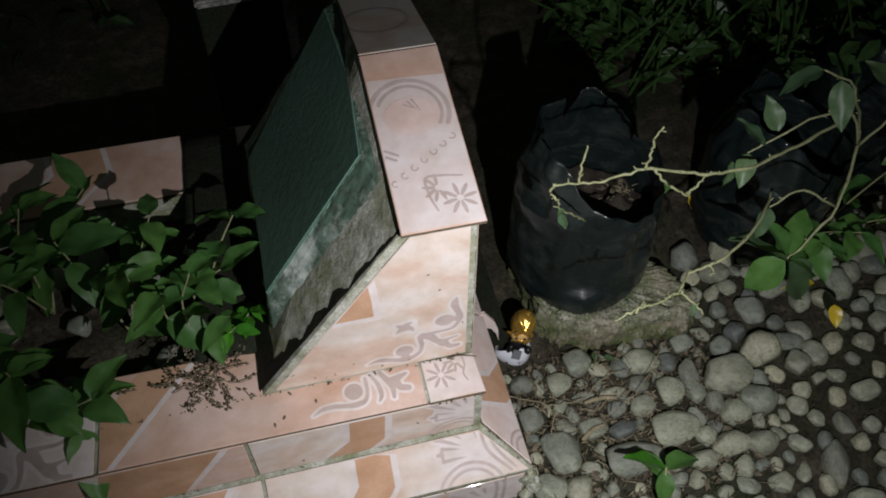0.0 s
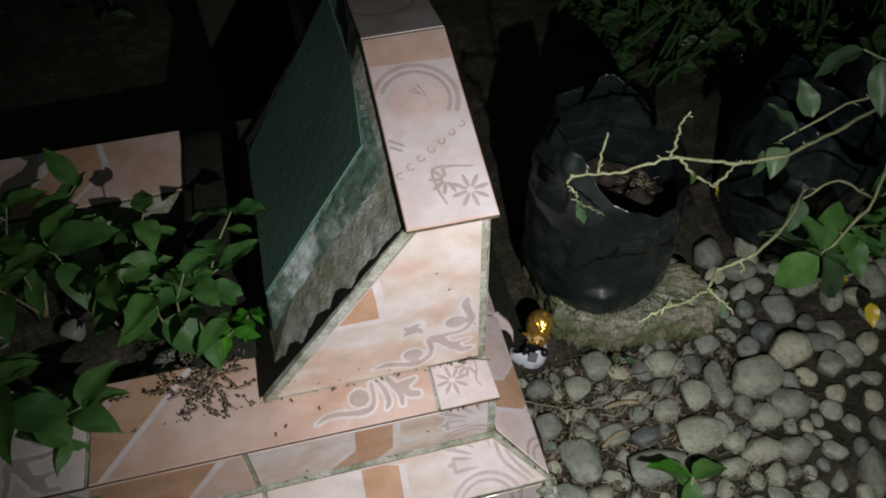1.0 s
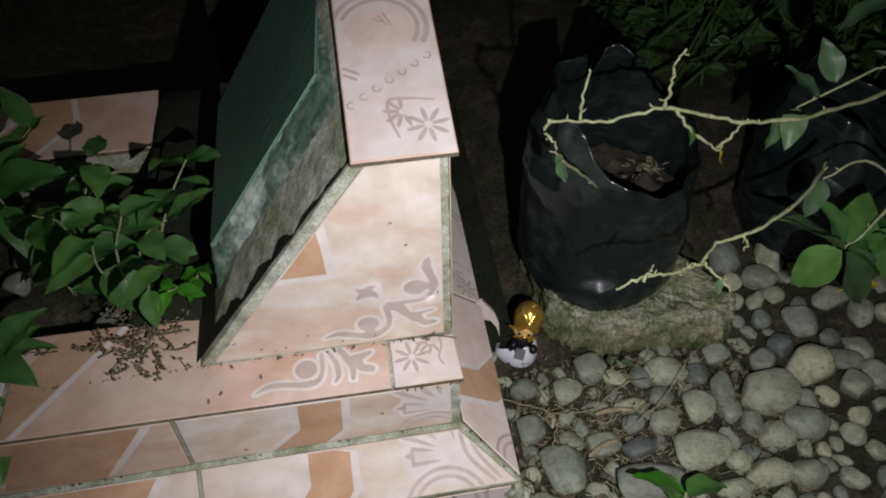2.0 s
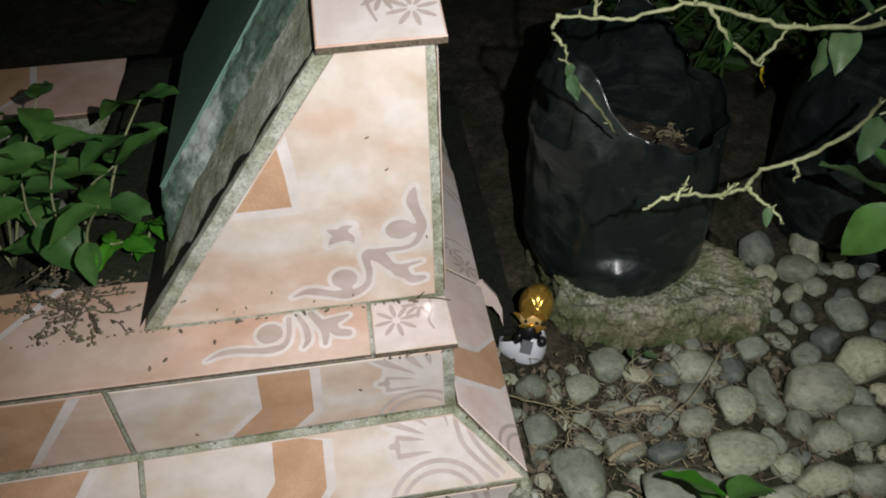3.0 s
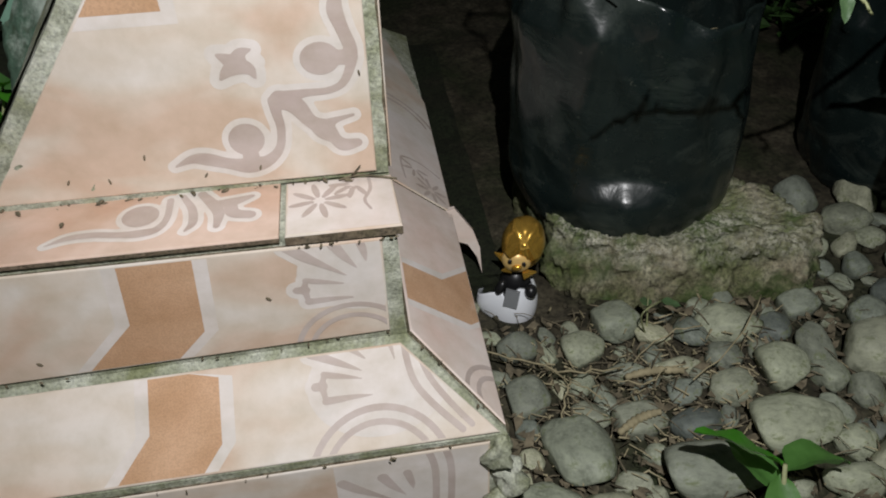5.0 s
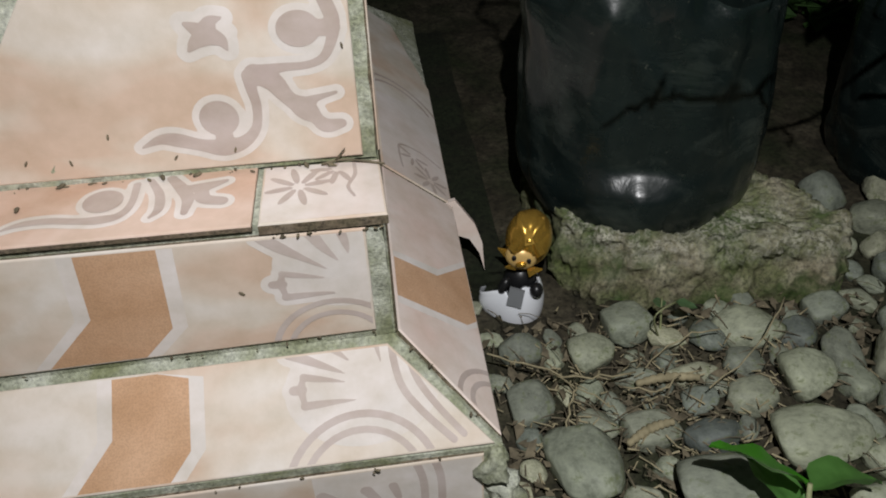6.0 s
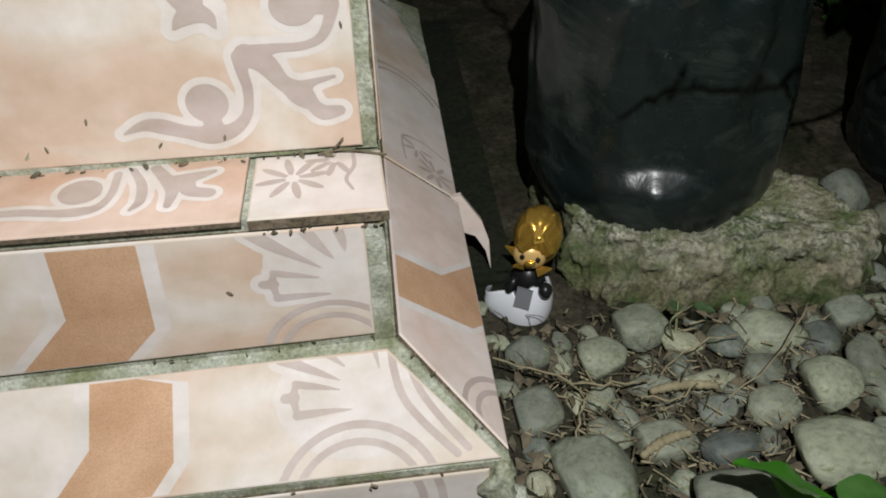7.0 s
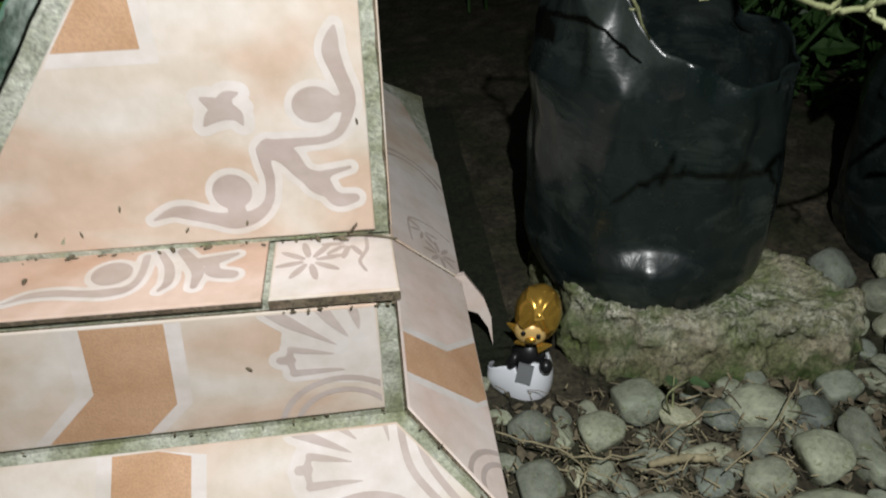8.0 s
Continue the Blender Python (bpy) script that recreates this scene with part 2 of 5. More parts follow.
# ---- tiles: a plane with an origin, two ways along it and a way out ----
class Plane:
    def __init__(self, o, u, v):
        self.o, self.u, self.v = Vector(o), Vector(u).normalized(), Vector(v).normalized()
        self.n = self.u.cross(self.v).normalized()

    def at(self, a, b, h=0.0):
        return self.o + self.u * a + self.v * b + self.n * h


def ccw(poly):
    area = sum(poly[i][0] * poly[(i + 1) % len(poly)][1] - poly[(i + 1) % len(poly)][0] * poly[i][1] for i in range(len(poly)))
    return list(poly) if area > 0 else list(poly)[::-1]


def shrink(poly, d):
    """A convex polygon (counter-clockwise) with its sides moved in by d."""
    out, n = [], len(poly)
    for i in range(n):
        a, b, c = (Vector(poly[k % n]) for k in (i - 1, i, i + 1))
        e, f = (b - a).normalized(), (c - b).normalized()
        na, nb = Vector((-e.y, e.x)), Vector((-f.y, f.x))
        out.append(tuple(b + (na + nb) * d / (1 + na.dot(nb))))
    return out


class Blob:
    """A painted shape: a brush stroke of changing width, or an ellipse."""

    def __init__(self, pts=None, oval=None):
        self.pts, self.oval = pts, oval

    def moved(self, da, db, fa, fb):
        if self.pts:
            return Blob([(a * fa + da, b * fb + db, w * abs(fa)) for a, b, w in self.pts])
        a, b, r, s, turn = self.oval
        return Blob(oval=(a * fa + da, b * fb + db, r * abs(fa), s * abs(fb), turn))

    def depth(self, x, y):
        """Signed distance, below zero inside."""
        if self.oval:
            a, b, r, s, turn = self.oval
            u = (x - a) * math.cos(turn) + (y - b) * math.sin(turn)
            v = -(x - a) * math.sin(turn) + (y - b) * math.cos(turn)
            return (np.sqrt((u / r) ** 2 + (v / s) ** 2) - 1) * min(r, s)
        best = np.full(x.shape, 1.0)
        for (a, b, w), (c, d, e) in zip(self.pts, self.pts[1:]):
            ll = (c - a) ** 2 + (d - b) ** 2 + 1e-12
            k = np.clip(((x - a) * (c - a) + (y - b) * (d - b)) / ll, 0, 1)
            best = np.minimum(best, np.hypot(x - a - k * (c - a), y - b - k * (d - b)) - (w + (e - w) * k) / 2)
        return best


def ribbon(pts, grow=0.0, n=6):
    """A brush stroke through (a, b, width)."""
    return [Blob([(a, b, max(w, 0.0008) + 2 * grow) for a, b, w in curve(pts, n)])]


def disc(a, b, r, ra=None, turn=0.0):
    return [Blob(oval=(a, b, r, ra or r, turn))]


def arc(a, b, r, w, t0, t1):
    k = max(8, int(abs(t1 - t0) / 8))
    return [Blob([(a + r * math.cos(radians(t0 + (t1 - t0) * i / k)), b + r * math.sin(radians(t0 + (t1 - t0) * i / k)), w) for i in range(k + 1)])]


def paint(bm, blobs, clip, step=0.0013):
    """Fills the union of the shapes with small faces, cut smoothly along its outline."""
    x0, x1 = min(p[0] for p in clip), max(p[0] for p in clip)
    y0, y1 = min(p[1] for p in clip), max(p[1] for p in clip)
    xs, ys = np.arange(x0 - step, x1 + 2 * step, step), np.arange(y0 - step, y1 + 2 * step, step)
    gx, gy = np.meshgrid(xs, ys)
    f = np.min([k.depth(gx, gy) for k in blobs], axis=0)
    inside = f < 0
    cells = inside[:-1, :-1] | inside[1:, :-1] | inside[:-1, 1:] | inside[1:, 1:]
    made = {}

    def vert(x, y):
        key = (round(x * 1e6), round(y * 1e6))
        if key not in made:
            made[key] = bm.verts.new((x, y, 0.0))
        return made[key]

    for j, i in zip(*np.nonzero(cells)):
        ring = [(i, j), (i + 1, j), (i + 1, j + 1), (i, j + 1)]
        out = []
        for k in range(4):
            (p, q), (r, s) = ring[k], ring[(k + 1) % 4]
            u, v = f[q, p], f[s, r]
            if u < 0:
                out.append(vert(xs[p], ys[q]))
            if (u < 0) != (v < 0):
                t = u / (u - v)
                out.append(vert(xs[p] + (xs[r] - xs[p]) * t, ys[q] + (ys[s] - ys[q]) * t))
        out = list(dict.fromkeys(out))
        if len(out) > 2 and not bm.faces.get(out):
            bm.faces.new(out)


def flower(a, b, r, petals=8, first=0.2, span=math.tau):
    out = []
    for k in range(petals):
        t = first + k * span / petals
        out += disc(a + 0.58 * r * math.cos(t), b + 0.58 * r * math.sin(t), 0.42 * r, 0.11 * r, t)
    return out


def printed(name, polys, plane, clip, h, material, parent):
    """A flat print on a tile, cut off at the tile's edge."""
    bm = bmesh.new()
    blobs = [p for p in polys if isinstance(p, Blob)]
    if blobs:
        paint(bm, blobs, clip)
    for poly in (p for p in polys if not isinstance(p, Blob)):
        bm.faces.new([bm.verts.new((x, y, -0.00004)) for x, y in ccw(poly)])
    bmesh.ops.triangulate(bm, faces=[f for f in bm.faces if len(f.verts) > 4])
    for i in range(len(clip)):
        a, b = Vector((*clip[i], 0)), Vector((*clip[(i + 1) % len(clip)], 0))
        d = b - a
        bmesh.ops.bisect_plane(bm, geom=bm.verts[:] + bm.edges[:] + bm.faces[:], plane_co=a, plane_no=(d.y, -d.x, 0), clear_outer=True)
    bmesh.ops.remove_doubles(bm, verts=bm.verts[:], dist=1e-6)
    if not bm.faces:
        bm.free()
        return
    for v in bm.verts:
        v.co = plane.at(v.co.x, v.co.y, h + v.co.z)
    bm.verts.index_update()
    left = set(bm.verts)
    while left:
        todo, island = [left.pop()], []
        while todo:
            v = todo.pop()
            island.append(v)
            for e in v.link_edges:
                w = e.other_vert(v)
                if w in left:
                    left.remove(w)
                    todo.append(w)
        number = {v: k for k, v in enumerate(island)}
        faces = {f for v in island for f in v.link_faces}
        me = bpy.data.meshes.new(name)
        me.from_pydata([v.co[:] for v in island], [], [[number[v] for v in f.verts] for f in sorted(faces, key=lambda f: f.index)])
        me.materials.append(material)
        new(name, me).parent = parent
    bm.free()


def tile(parent, plane, poly, prints=(), material=None, label="", thick=0.007):
    """One ceramic tile with a rounded upper edge; prints: (material, polygons), the lower layers first."""
    poly = ccw(poly)
    inner = shrink(poly, 0.0012)
    bm = bmesh.new()
    rings = [[bm.verts.new(plane.at(a, b, h)) for a, b in p] for p, h in ((poly, -thick), (poly, -0.0011), (shrink(poly, 0.0004), -0.0003), (inner, 0.0))]
    n = len(poly)
    for r, s in zip(rings, rings[1:]):
        for k in range(n):
            bm.faces.new((r[k], r[(k + 1) % n], s[(k + 1) % n], s[k]))
    bm.faces.new(rings[-1])
    bm.faces.ensure_lookup_table()
    for f in bm.faces[:n]:
        f.material_index = 1
    ob = part("tile", bm, (material or M_TILE, M_BACKING), parent, label)
    clip = shrink(poly, 0.0016)
    names = {M_WHITE: "white_print", M_BROWN: "ochre_band", M_MAUVE: "mauve_ornament", M_TAUPE: "taupe_ornament", M_PALE: "pale_field", M_BLUSH: "blush_field"}
    for k, (mt, polys) in enumerate(prints):
        flat, brush = [p for p in polys if not isinstance(p, Blob)], [p for p in polys if isinstance(p, Blob)]
        if flat:
            printed(names[mt], flat, plane, clip, 0.00013 * (k + 1), mt, ob)
        if brush:
            printed("ornament", brush, plane, clip, 0.00013 * (k + 1), mt, ob)
    return ob


def move(polys, da=0.0, db=0.0, fa=1.0, fb=1.0):
    return [p.moved(da, db, fa, fb) if isinstance(p, Blob) else [(x * fa + da, y * fb + db) for x, y in p] for p in polys]


# the corner scroll, measured from the tile's lower right corner
SCROLL = [
    [(-0.138, 0.021, 0.001), (-0.1263, 0.0255, 0.006), (-0.117, 0.0245, 0.009), (-0.104, 0.02, 0.008), (-0.0913, 0.0172, 0.011), (-0.079, 0.0198, 0.008), (-0.0705, 0.0285, 0.0055), (-0.068, 0.042, 0.0055), (-0.0692, 0.053, 0.0065), (-0.069, 0.061, 0.009)],
    [(-0.066, 0.062, 0.011), (-0.051, 0.0646, 0.0055), (-0.0359, 0.0651, 0.0045), (-0.0261, 0.0696, 0.005), (-0.0203, 0.0814, 0.0065), (-0.0196, 0.0914, 0.008), (-0.0233, 0.1035, 0.008), (-0.0265, 0.1153, 0.0095), (-0.0255, 0.1227, 0.007), (-0.0235, 0.13, 0.001)],
    [(-0.066, 0.062, 0.012), (-0.057, 0.057, 0.012), (-0.0493, 0.0455, 0.009), (-0.0413, 0.0405, 0.011), (-0.0339, 0.0442, 0.0045), (-0.022, 0.047, 0.002)],
    [(-0.047, 0.0435, 0.008), (-0.041, 0.038, 0.013), (-0.0355, 0.032, 0.008)],
    [(-0.036, 0.032, 0.007), (-0.03, 0.0262, 0.009), (-0.021, 0.0268, 0.006)],
    [(-0.0903, 0.034, 0.009), (-0.089, 0.018, 0.011)],
    [(-0.038, 0.0864, 0.009), (-0.0205, 0.086, 0.01)],
]


def scroll(grow=0.0):
    out = []
    for k in SCROLL:
        out += ribbon(k, grow)
    out += disc(-0.0904, 0.0363, 0.0112 + grow) + disc(-0.0385, 0.0864, 0.012 + grow, 0.0105 + grow)
    # four pointed curved star
    for da, db, bend in ((-0.0115, 0.0078, 0.0), (0.0095, 0.0092, 0.002), (-0.0115, -0.0088, 0.001), (0.0095, -0.0095, -0.002)):
        out += ribbon([(-0.0875, 0.0865, 0.0115), (-0.0875 + da * 0.5 - bend, 0.0865 + db * 0.55 + abs(bend), 0.007), (-0.0875 + da, 0.0865 + db, 0.0012)], grow * 1.4)
    if grow:
        out += disc(-0.0757, 0.0876, 0.005)
    return out


def chevron(pts, width, edge=0.009):
    """A bent ochre band (its left line pts, its width) with white borders."""
    inner = [((a[0], a[1]), (a[0] + width, a[1] - 0.012), (b[0] + width, b[1] - 0.012), (b[0], b[1])) for a, b in zip(pts, pts[1:])]
    outer = [((a[0] - edge, a[1]), (a[0] + width + edge, a[1] - 0.012), (b[0] + width + edge, b[1] - 0.012), (b[0] - edge, b[1])) for a, b in zip(pts, pts[1:])]
    return outer, inner


# ---- ground ----
def heave(x, y):
    return 0.01 * noise.noise(Vector((x * 7, y * 7, 0.3))) - 0.004


def build_ground():
    bm = bmesh.new()
    fine = [i * 0.035 for i in range(-40, 60)]
    xs = [-60, -20, -8, -3] + fine + [3, 8, 20, 60]
    ys = [-60, -20, -8, -3] + fine + [3, 8, 20, 60]
    vs = [[bm.verts.new((x, y, heave(x, y) + 0.004 * noise.noise(Vector((x * 31, y * 31, 2))))) for x in xs] for y in ys]
    for j in range(len(ys) - 1):
        for i in range(len(xs) - 1):
            bm.faces.new((vs[j][i], vs[j][i + 1], vs[j + 1][i + 1], vs[j + 1][i]))
    return tagged(part("ground", bm, M_SOIL, None, "dark damp soil ground beside the grave", True), category="ground", kind="structure")


ground = build_ground()

# ---- grave: mortar core ----
TOP, STEP, EDGE = 0.255, 0.167, 0.117
FAR, LEFT = 0.568, -1.64
grave = thing("grave", "low grave plinth clad in pink patterned ceramic tiles with mossy joints", "grave")


SINK = 0.036  # fall of the lower course along the grave


def sink(x):
    return -0.003 + SINK * min(x, 0.0)


def ring_of(levels):
    bm = bmesh.new()
    rows = [[bm.verts.new(p) for p in ((x0, y0, z), (x1, y0, z), (x1, y1, z), (x0, y1, z))] for x0, y0, x1, y1, z in levels]
    for r, s in zip(rows, rows[1:]):
        for k in range(4):
            bm.faces.new((r[k], r[(k + 1) % 4], s[(k + 1) % 4], s[k]))
    return bm


C = 0.0025
bm = ring_of([(LEFT - 0.06, -0.058 + C, 0.06 - C, FAR + 0.05, -0.05), (LEFT - 0.06, -0.058 + C, 0.06 - C, FAR + 0.05, EDGE - 0.001), (LEFT, C, -C, FAR - C, STEP - C), (LEFT, C, -C, FAR - C, TOP - C), (LEFT + 0.13, 0.125, -0.13, 0.44, TOP - C), (LEFT + 0.13, 0.125, -0.13, 0.44, 0.0)])
bmesh.ops.subdivide_edges(bm, edges=bm.edges[:], cuts=14, use_grid_fill=True)
for v in bm.verts:
    if v.co.y < 0.1 or v.co.x > -0.1:
        v.co.z += sink(v.co.x) * max(0.0, min(1.0, (TOP - C - v.co.z) / (TOP - STEP)))
for v in bm.verts:
    v.co += Vector((noise.noise(v.co * 60), noise.noise(v.co * 60 + Vector((5, 0, 0))), noise.noise(v.co * 60 + Vector((0, 9, 0))))) * 0.0012
part("mortar", bm, M_GROUT, grave, "grey mossy mortar")
# rough footing along the foot of the plinth
bm = bmesh.new()
bmesh.ops.create_cube(bm, size=1, matrix=Matrix.LocRotScale((0.074, 0.48, 0.01), None, (0.066, 0.56, 0.06)))
bmesh.ops.subdivide_edges(bm, edges=bm.edges[:], cuts=9, use_grid_fill=True)
roughen(bm, 0.006, 22)
part("footing", bm, M_DARKCEMENT, grave, "dark cement footing")

G = 0.0035  # half a joint
# upper tread, front side
tread = Plane((0, 0, TOP), (1, 0, 0), (0, 1, 0))
tile(grave, tread, [(-0.071, -0.001), (0.001, -0.001), (-0.001, 0.058), (-0.071, 0.059)], [(M_PALE, [[(-0.2, -0.1), (0.1, -0.1), (0.1, 0.2), (-0.2, 0.2)]]), (M_MAUVE, flower(-0.0492, 0.034, 0.0205) + ribbon([(-0.0165, 0.056, 0.0022), (-0.0162, 0.042, 0.0024), (-0.0205, 0.03, 0.0022), (-0.017, 0.019, 0.0018)]) + flower(-0.0265, 0.05, 0.017, 6, 1.7, 4.2))])
# the scroll on the long tread tile: tail, ball, two bands and a crossed end
TREAD_SCROLL = [
    [(-0.215, 0.0135, 0.001), (-0.203, 0.0195, 0.005), (-0.188, 0.0205, 0.006), (-0.172, 0.0178, 0.006), (-0.1596, 0.0172, 0.008), (-0.1496, 0.02, 0.006), (-0.1446, 0.0312, 0.0045), (-0.1446, 0.0515, 0.0045)],
    [(-0.137, 0.0545, 0.004), (-0.1298, 0.0385, 0.0055), (-0.128, 0.0233, 0.0055), (-0.132, 0.015, 0.002)],
    [(-0.125, 0.055, 0.006), (-0.1165, 0.041, 0.008), (-0.1125, 0.03, 0.007), (-0.113, 0.0165, 0.004)],
    [(-0.1165, 0.041, 0.008), (-0.1045, 0.0425, 0.009), (-0.092, 0.0475, 0.003)],
    [(-0.106, 0.042, 0.008), (-0.1035, 0.03, 0.009), (-0.093, 0.026, 0.008)],
]


def tread_scroll(grow=0.0):
    out = disc(-0.1614, 0.036, 0.0115 + grow)
    for k in TREAD_SCROLL:
        out += ribbon(k, grow)
    return out


sc_w, sc_m = tread_scroll(0.0036), tread_scroll()
diag_w = [[(-0.5, -0.047), (-0.463, -0.012), (-0.333, 0.15), (-0.41, 0.15)]]
diag_b = [[(-0.5, -0.012), (-0.472, -0.012), (-0.342, 0.15), (-0.405, 0.15), (-0.5, 0.035)]]
tile(grave, tread, [(-0.4715, -0.001), (-0.0745, -0.001), (-0.0745, 0.128), (-0.4715, 0.128)], [(M_WHITE, diag_w + sc_w), (M_BROWN, diag_b), (M_MAUVE, sc_m)], M_PEACH, thick=0.004)
big = move(scroll(0.004), -0.478, -0.03, 1.2, 1.2), move(scroll(), -0.478, -0.03, 1.2, 1.2)
tile(grave, tread, [(-0.872, -0.001), (-0.4765, -0.001), (-0.4765, 0.128), (-0.872, 0.128)], [(M_PALE, [[(-1, -1), (0, -1), (0, 1), (-1, 1)]]), (M_WHITE, big[0]), (M_MAUVE, big[1])])
tile(grave, tread, [(-1.27, -0.001), (-0.877, -0.001), (-0.877, 0.128), (-1.27, 0.128)])
tile(grave, tread, [(-1.64, -0.001), (-1.275, -0.001), (-1.275, 0.128), (-1.64, 0.128)])
# upper tread, far side and head side
for a, b in ((-0.342, -0.002), (-0.74, -0.347), (-1.14, -0.745), (-1.64, -1.145)):
    w, c = chevron([(a + 0.15, 0.7), (a + 0.19, 0.52), (a + 0.1, 0.4)], 0.08)
    tile(grave, tread, [(a, 0.437), (b, 0.437), (b, FAR), (a, FAR)], [(M_WHITE, w), (M_BROWN, c)], M_PEACH)
# front riser
riser = Plane((0, 0, 0), (1, 0, 0), (0, 0, 1))
fan = [[(-0.0715, 0.2462, 0.008), (-0.0619, 0.2377, 0.0075), (-0.0513, 0.2298, 0.0045), (-0.0365, 0.2192, 0.0008)], [(-0.044, 0.2465, 0.008), (-0.0375, 0.2352, 0.0055), (-0.0296, 0.2245, 0.0008)], [(-0.0272, 0.248, 0.006), (-0.0248, 0.2373, 0.0045), (-0.0236, 0.2292, 0.0008)],
       [(-0.0632, 0.2188, 0.004), (-0.0564, 0.217, 0.0042), (-0.0488, 0.2154, 0.003), (-0.0378, 0.2128, 0.0008)], [(-0.0632, 0.201, 0.005), (-0.054, 0.2012, 0.0045), (-0.0422, 0.2014, 0.0028), (-0.032, 0.201, 0.0008)],
       [(-0.063, 0.2185, 0.003), (-0.0645, 0.211, 0.0045), (-0.063, 0.2012, 0.003)], [(-0.0695, 0.2112, 0.0055), (-0.064, 0.211, 0.006)]]


def fans(da=0.0, db=0.0):
    out = []
    for k in fan:
        out += ribbon([(a + da, b + db, w) for a, b, w in k])
    return out


fan_halo = []
for k in fan:
    fan_halo += ribbon(k, 0.0042)
fan_halo += disc(-0.026, 0.222, 0.042, 0.032)
w, c = chevron([(-0.1725, 0.27), (-0.177, 0.1975), (-0.236, 0.135)], 0.0445)
tile(grave, riser, [(-0.2985, STEP + 0.004 + sink(-0.2985)), (-0.0125, STEP + 0.004 + sink(-0.0125)), (-0.0125, TOP - 0.0095), (-0.2985, TOP - 0.0095)], [(M_WHITE, w + fan_halo), (M_BROWN, c), (M_TAUPE, fans() + arc(-0.036, 0.156, 0.0388, 0.004, 0, 180) + arc(-0.036, 0.156, 0.0298, 0.0038, 0, 180))])
tile(grave, riser, [(-0.697, STEP + 0.004 + sink(-0.697)), (-0.3035, STEP + 0.004 + sink(-0.3035)), (-0.3035, TOP - 0.0095), (-0.697, TOP - 0.0095)], [(M_WHITE, [[(-0.5, 0.16), (-0.382, 0.16), (-0.31, 0.26), (-0.5, 0.26)]]), (M_BROWN, [[(-0.5, 0.155), (-0.394, 0.155), (-0.322, 0.26), (-0.47, 0.26)]])], M_PEACH)
tile(grave, riser, [(-1.1, STEP + 0.004 + sink(-1.1)), (-0.702, STEP + 0.004 + sink(-0.702)), (-0.702, TOP - 0.0095), (-1.1, TOP - 0.0095)])
tile(grave, riser, [(-1.64, STEP + 0.004 + sink(-1.64)), (-1.105, STEP + 0.004 + sink(-1.105)), (-1.105, TOP - 0.0095), (-1.64, TOP - 0.0095)])
# sloping skirt: front (b runs up the slope from its lower edge)
SL = 0.0766
skirt = Plane((0, -0.058, EDGE - 0.003), (1, 0, SINK), (0, 0.058, 0.05))
w, c = chevron([(-0.176, SL), (-0.1765, 0.033), (-0.222, -0.028)], 0.0465)
up = [[(a + 0.003, b - 0.1625, t) for a, b, t in k] for k in fan[3:]] + [[(-0.068, 0.0715, 0.007), (-0.0467, 0.0613, 0.004), (-0.0345, 0.0555, 0.0008)], [(-0.041, 0.0715, 0.005), (-0.031, 0.0626, 0.0008)], [(-0.0145, 0.0735, 0.004), (-0.0117, 0.0594, 0.0008)]]
fan_s, halo_s = [], []
for k in up:
    fan_s += ribbon(k)
    halo_s += ribbon(k, 0.0042)
halo_s += disc(-0.024, SL - 0.03, 0.048, 0.036)
rings = arc(-0.028, -0.0165, 0.0465, 0.0046, 0, 180) + arc(-0.028, -0.0165, 0.037, 0.0042, 0, 180)
rings += ribbon([(-0.0045, 0.076, 0.0045), (-0.0037, 0.0593, 0.0045), (0.0002, 0.0425, 0.0045), (0.0105, 0.0271, 0.0045), (0.0285, 0.0075, 0.0045)]) + ribbon([(0.004, 0.066, 0.0042), (0.0078, 0.0518, 0.0042), (0.0124, 0.041, 0.0042), (0.0227, 0.0256, 0.0042), (0.035, 0.01, 0.004)])
tile(grave, skirt, [(-0.2945, 0.003), (0.053, 0.002), (-0.0065, SL - 0.006), (-0.2945, SL - 0.005)], [(M_WHITE, w + halo_s), (M_BROWN, c), (M_TAUPE, fan_s + rings)])
tile(grave, skirt, [(-0.694, 0.003), (-0.2995, 0.003), (-0.2995, SL - 0.005), (-0.694, SL - 0.005)], [(M_WHITE, [[(-0.5, -0.02), (-0.39, -0.02), (-0.32, 0.09), (-0.5, 0.09)]]), (M_BROWN, [[(-0.5, -0.02), (-0.4, -0.02), (-0.33, 0.09), (-0.5, 0.09)]])])
tile(grave, skirt, [(-1.1, 0.003), (-0.699, 0.003), (-0.699, SL - 0.005), (-1.1, SL - 0.005)])
tile(grave, skirt, [(-1.64, 0.003), (-1.105, 0.003), (-1.105, SL - 0.005), (-1.64, SL - 0.005)])
# sloping skirt: head side (a runs along y, b up the slope)
SR = 0.0781
side = Plane((0.06, 0, EDGE - 0.003), (0, 1, 0), (-0.06, 0, 0.05))
band = [[(0.0365, 0.09), (0.0785, 0.09), (0.0845, 0.035), (0.13, -0.01), (0.066, -0.01), (0.044, 0.0135)]]
edge_w = [[(0.0295, 0.09), (0.0855, 0.09), (0.0935, 0.033), (0.137, -0.01), (0.058, -0.01), (0.036, 0.0175)]]
tile(grave, side, [(-0.049, 0.002), (0.2005, 0.002), (0.2005, SR - 0.002), (0.004, SR - 0.002)], [(M_WHITE, edge_w), (M_BROWN, band), (M_MAUVE, arc(-0.03, 0.0, 0.022, 0.004, -10, 170) + arc(-0.03, 0.0, 0.032, 0.004, -10, 170))], M_BLUSH)
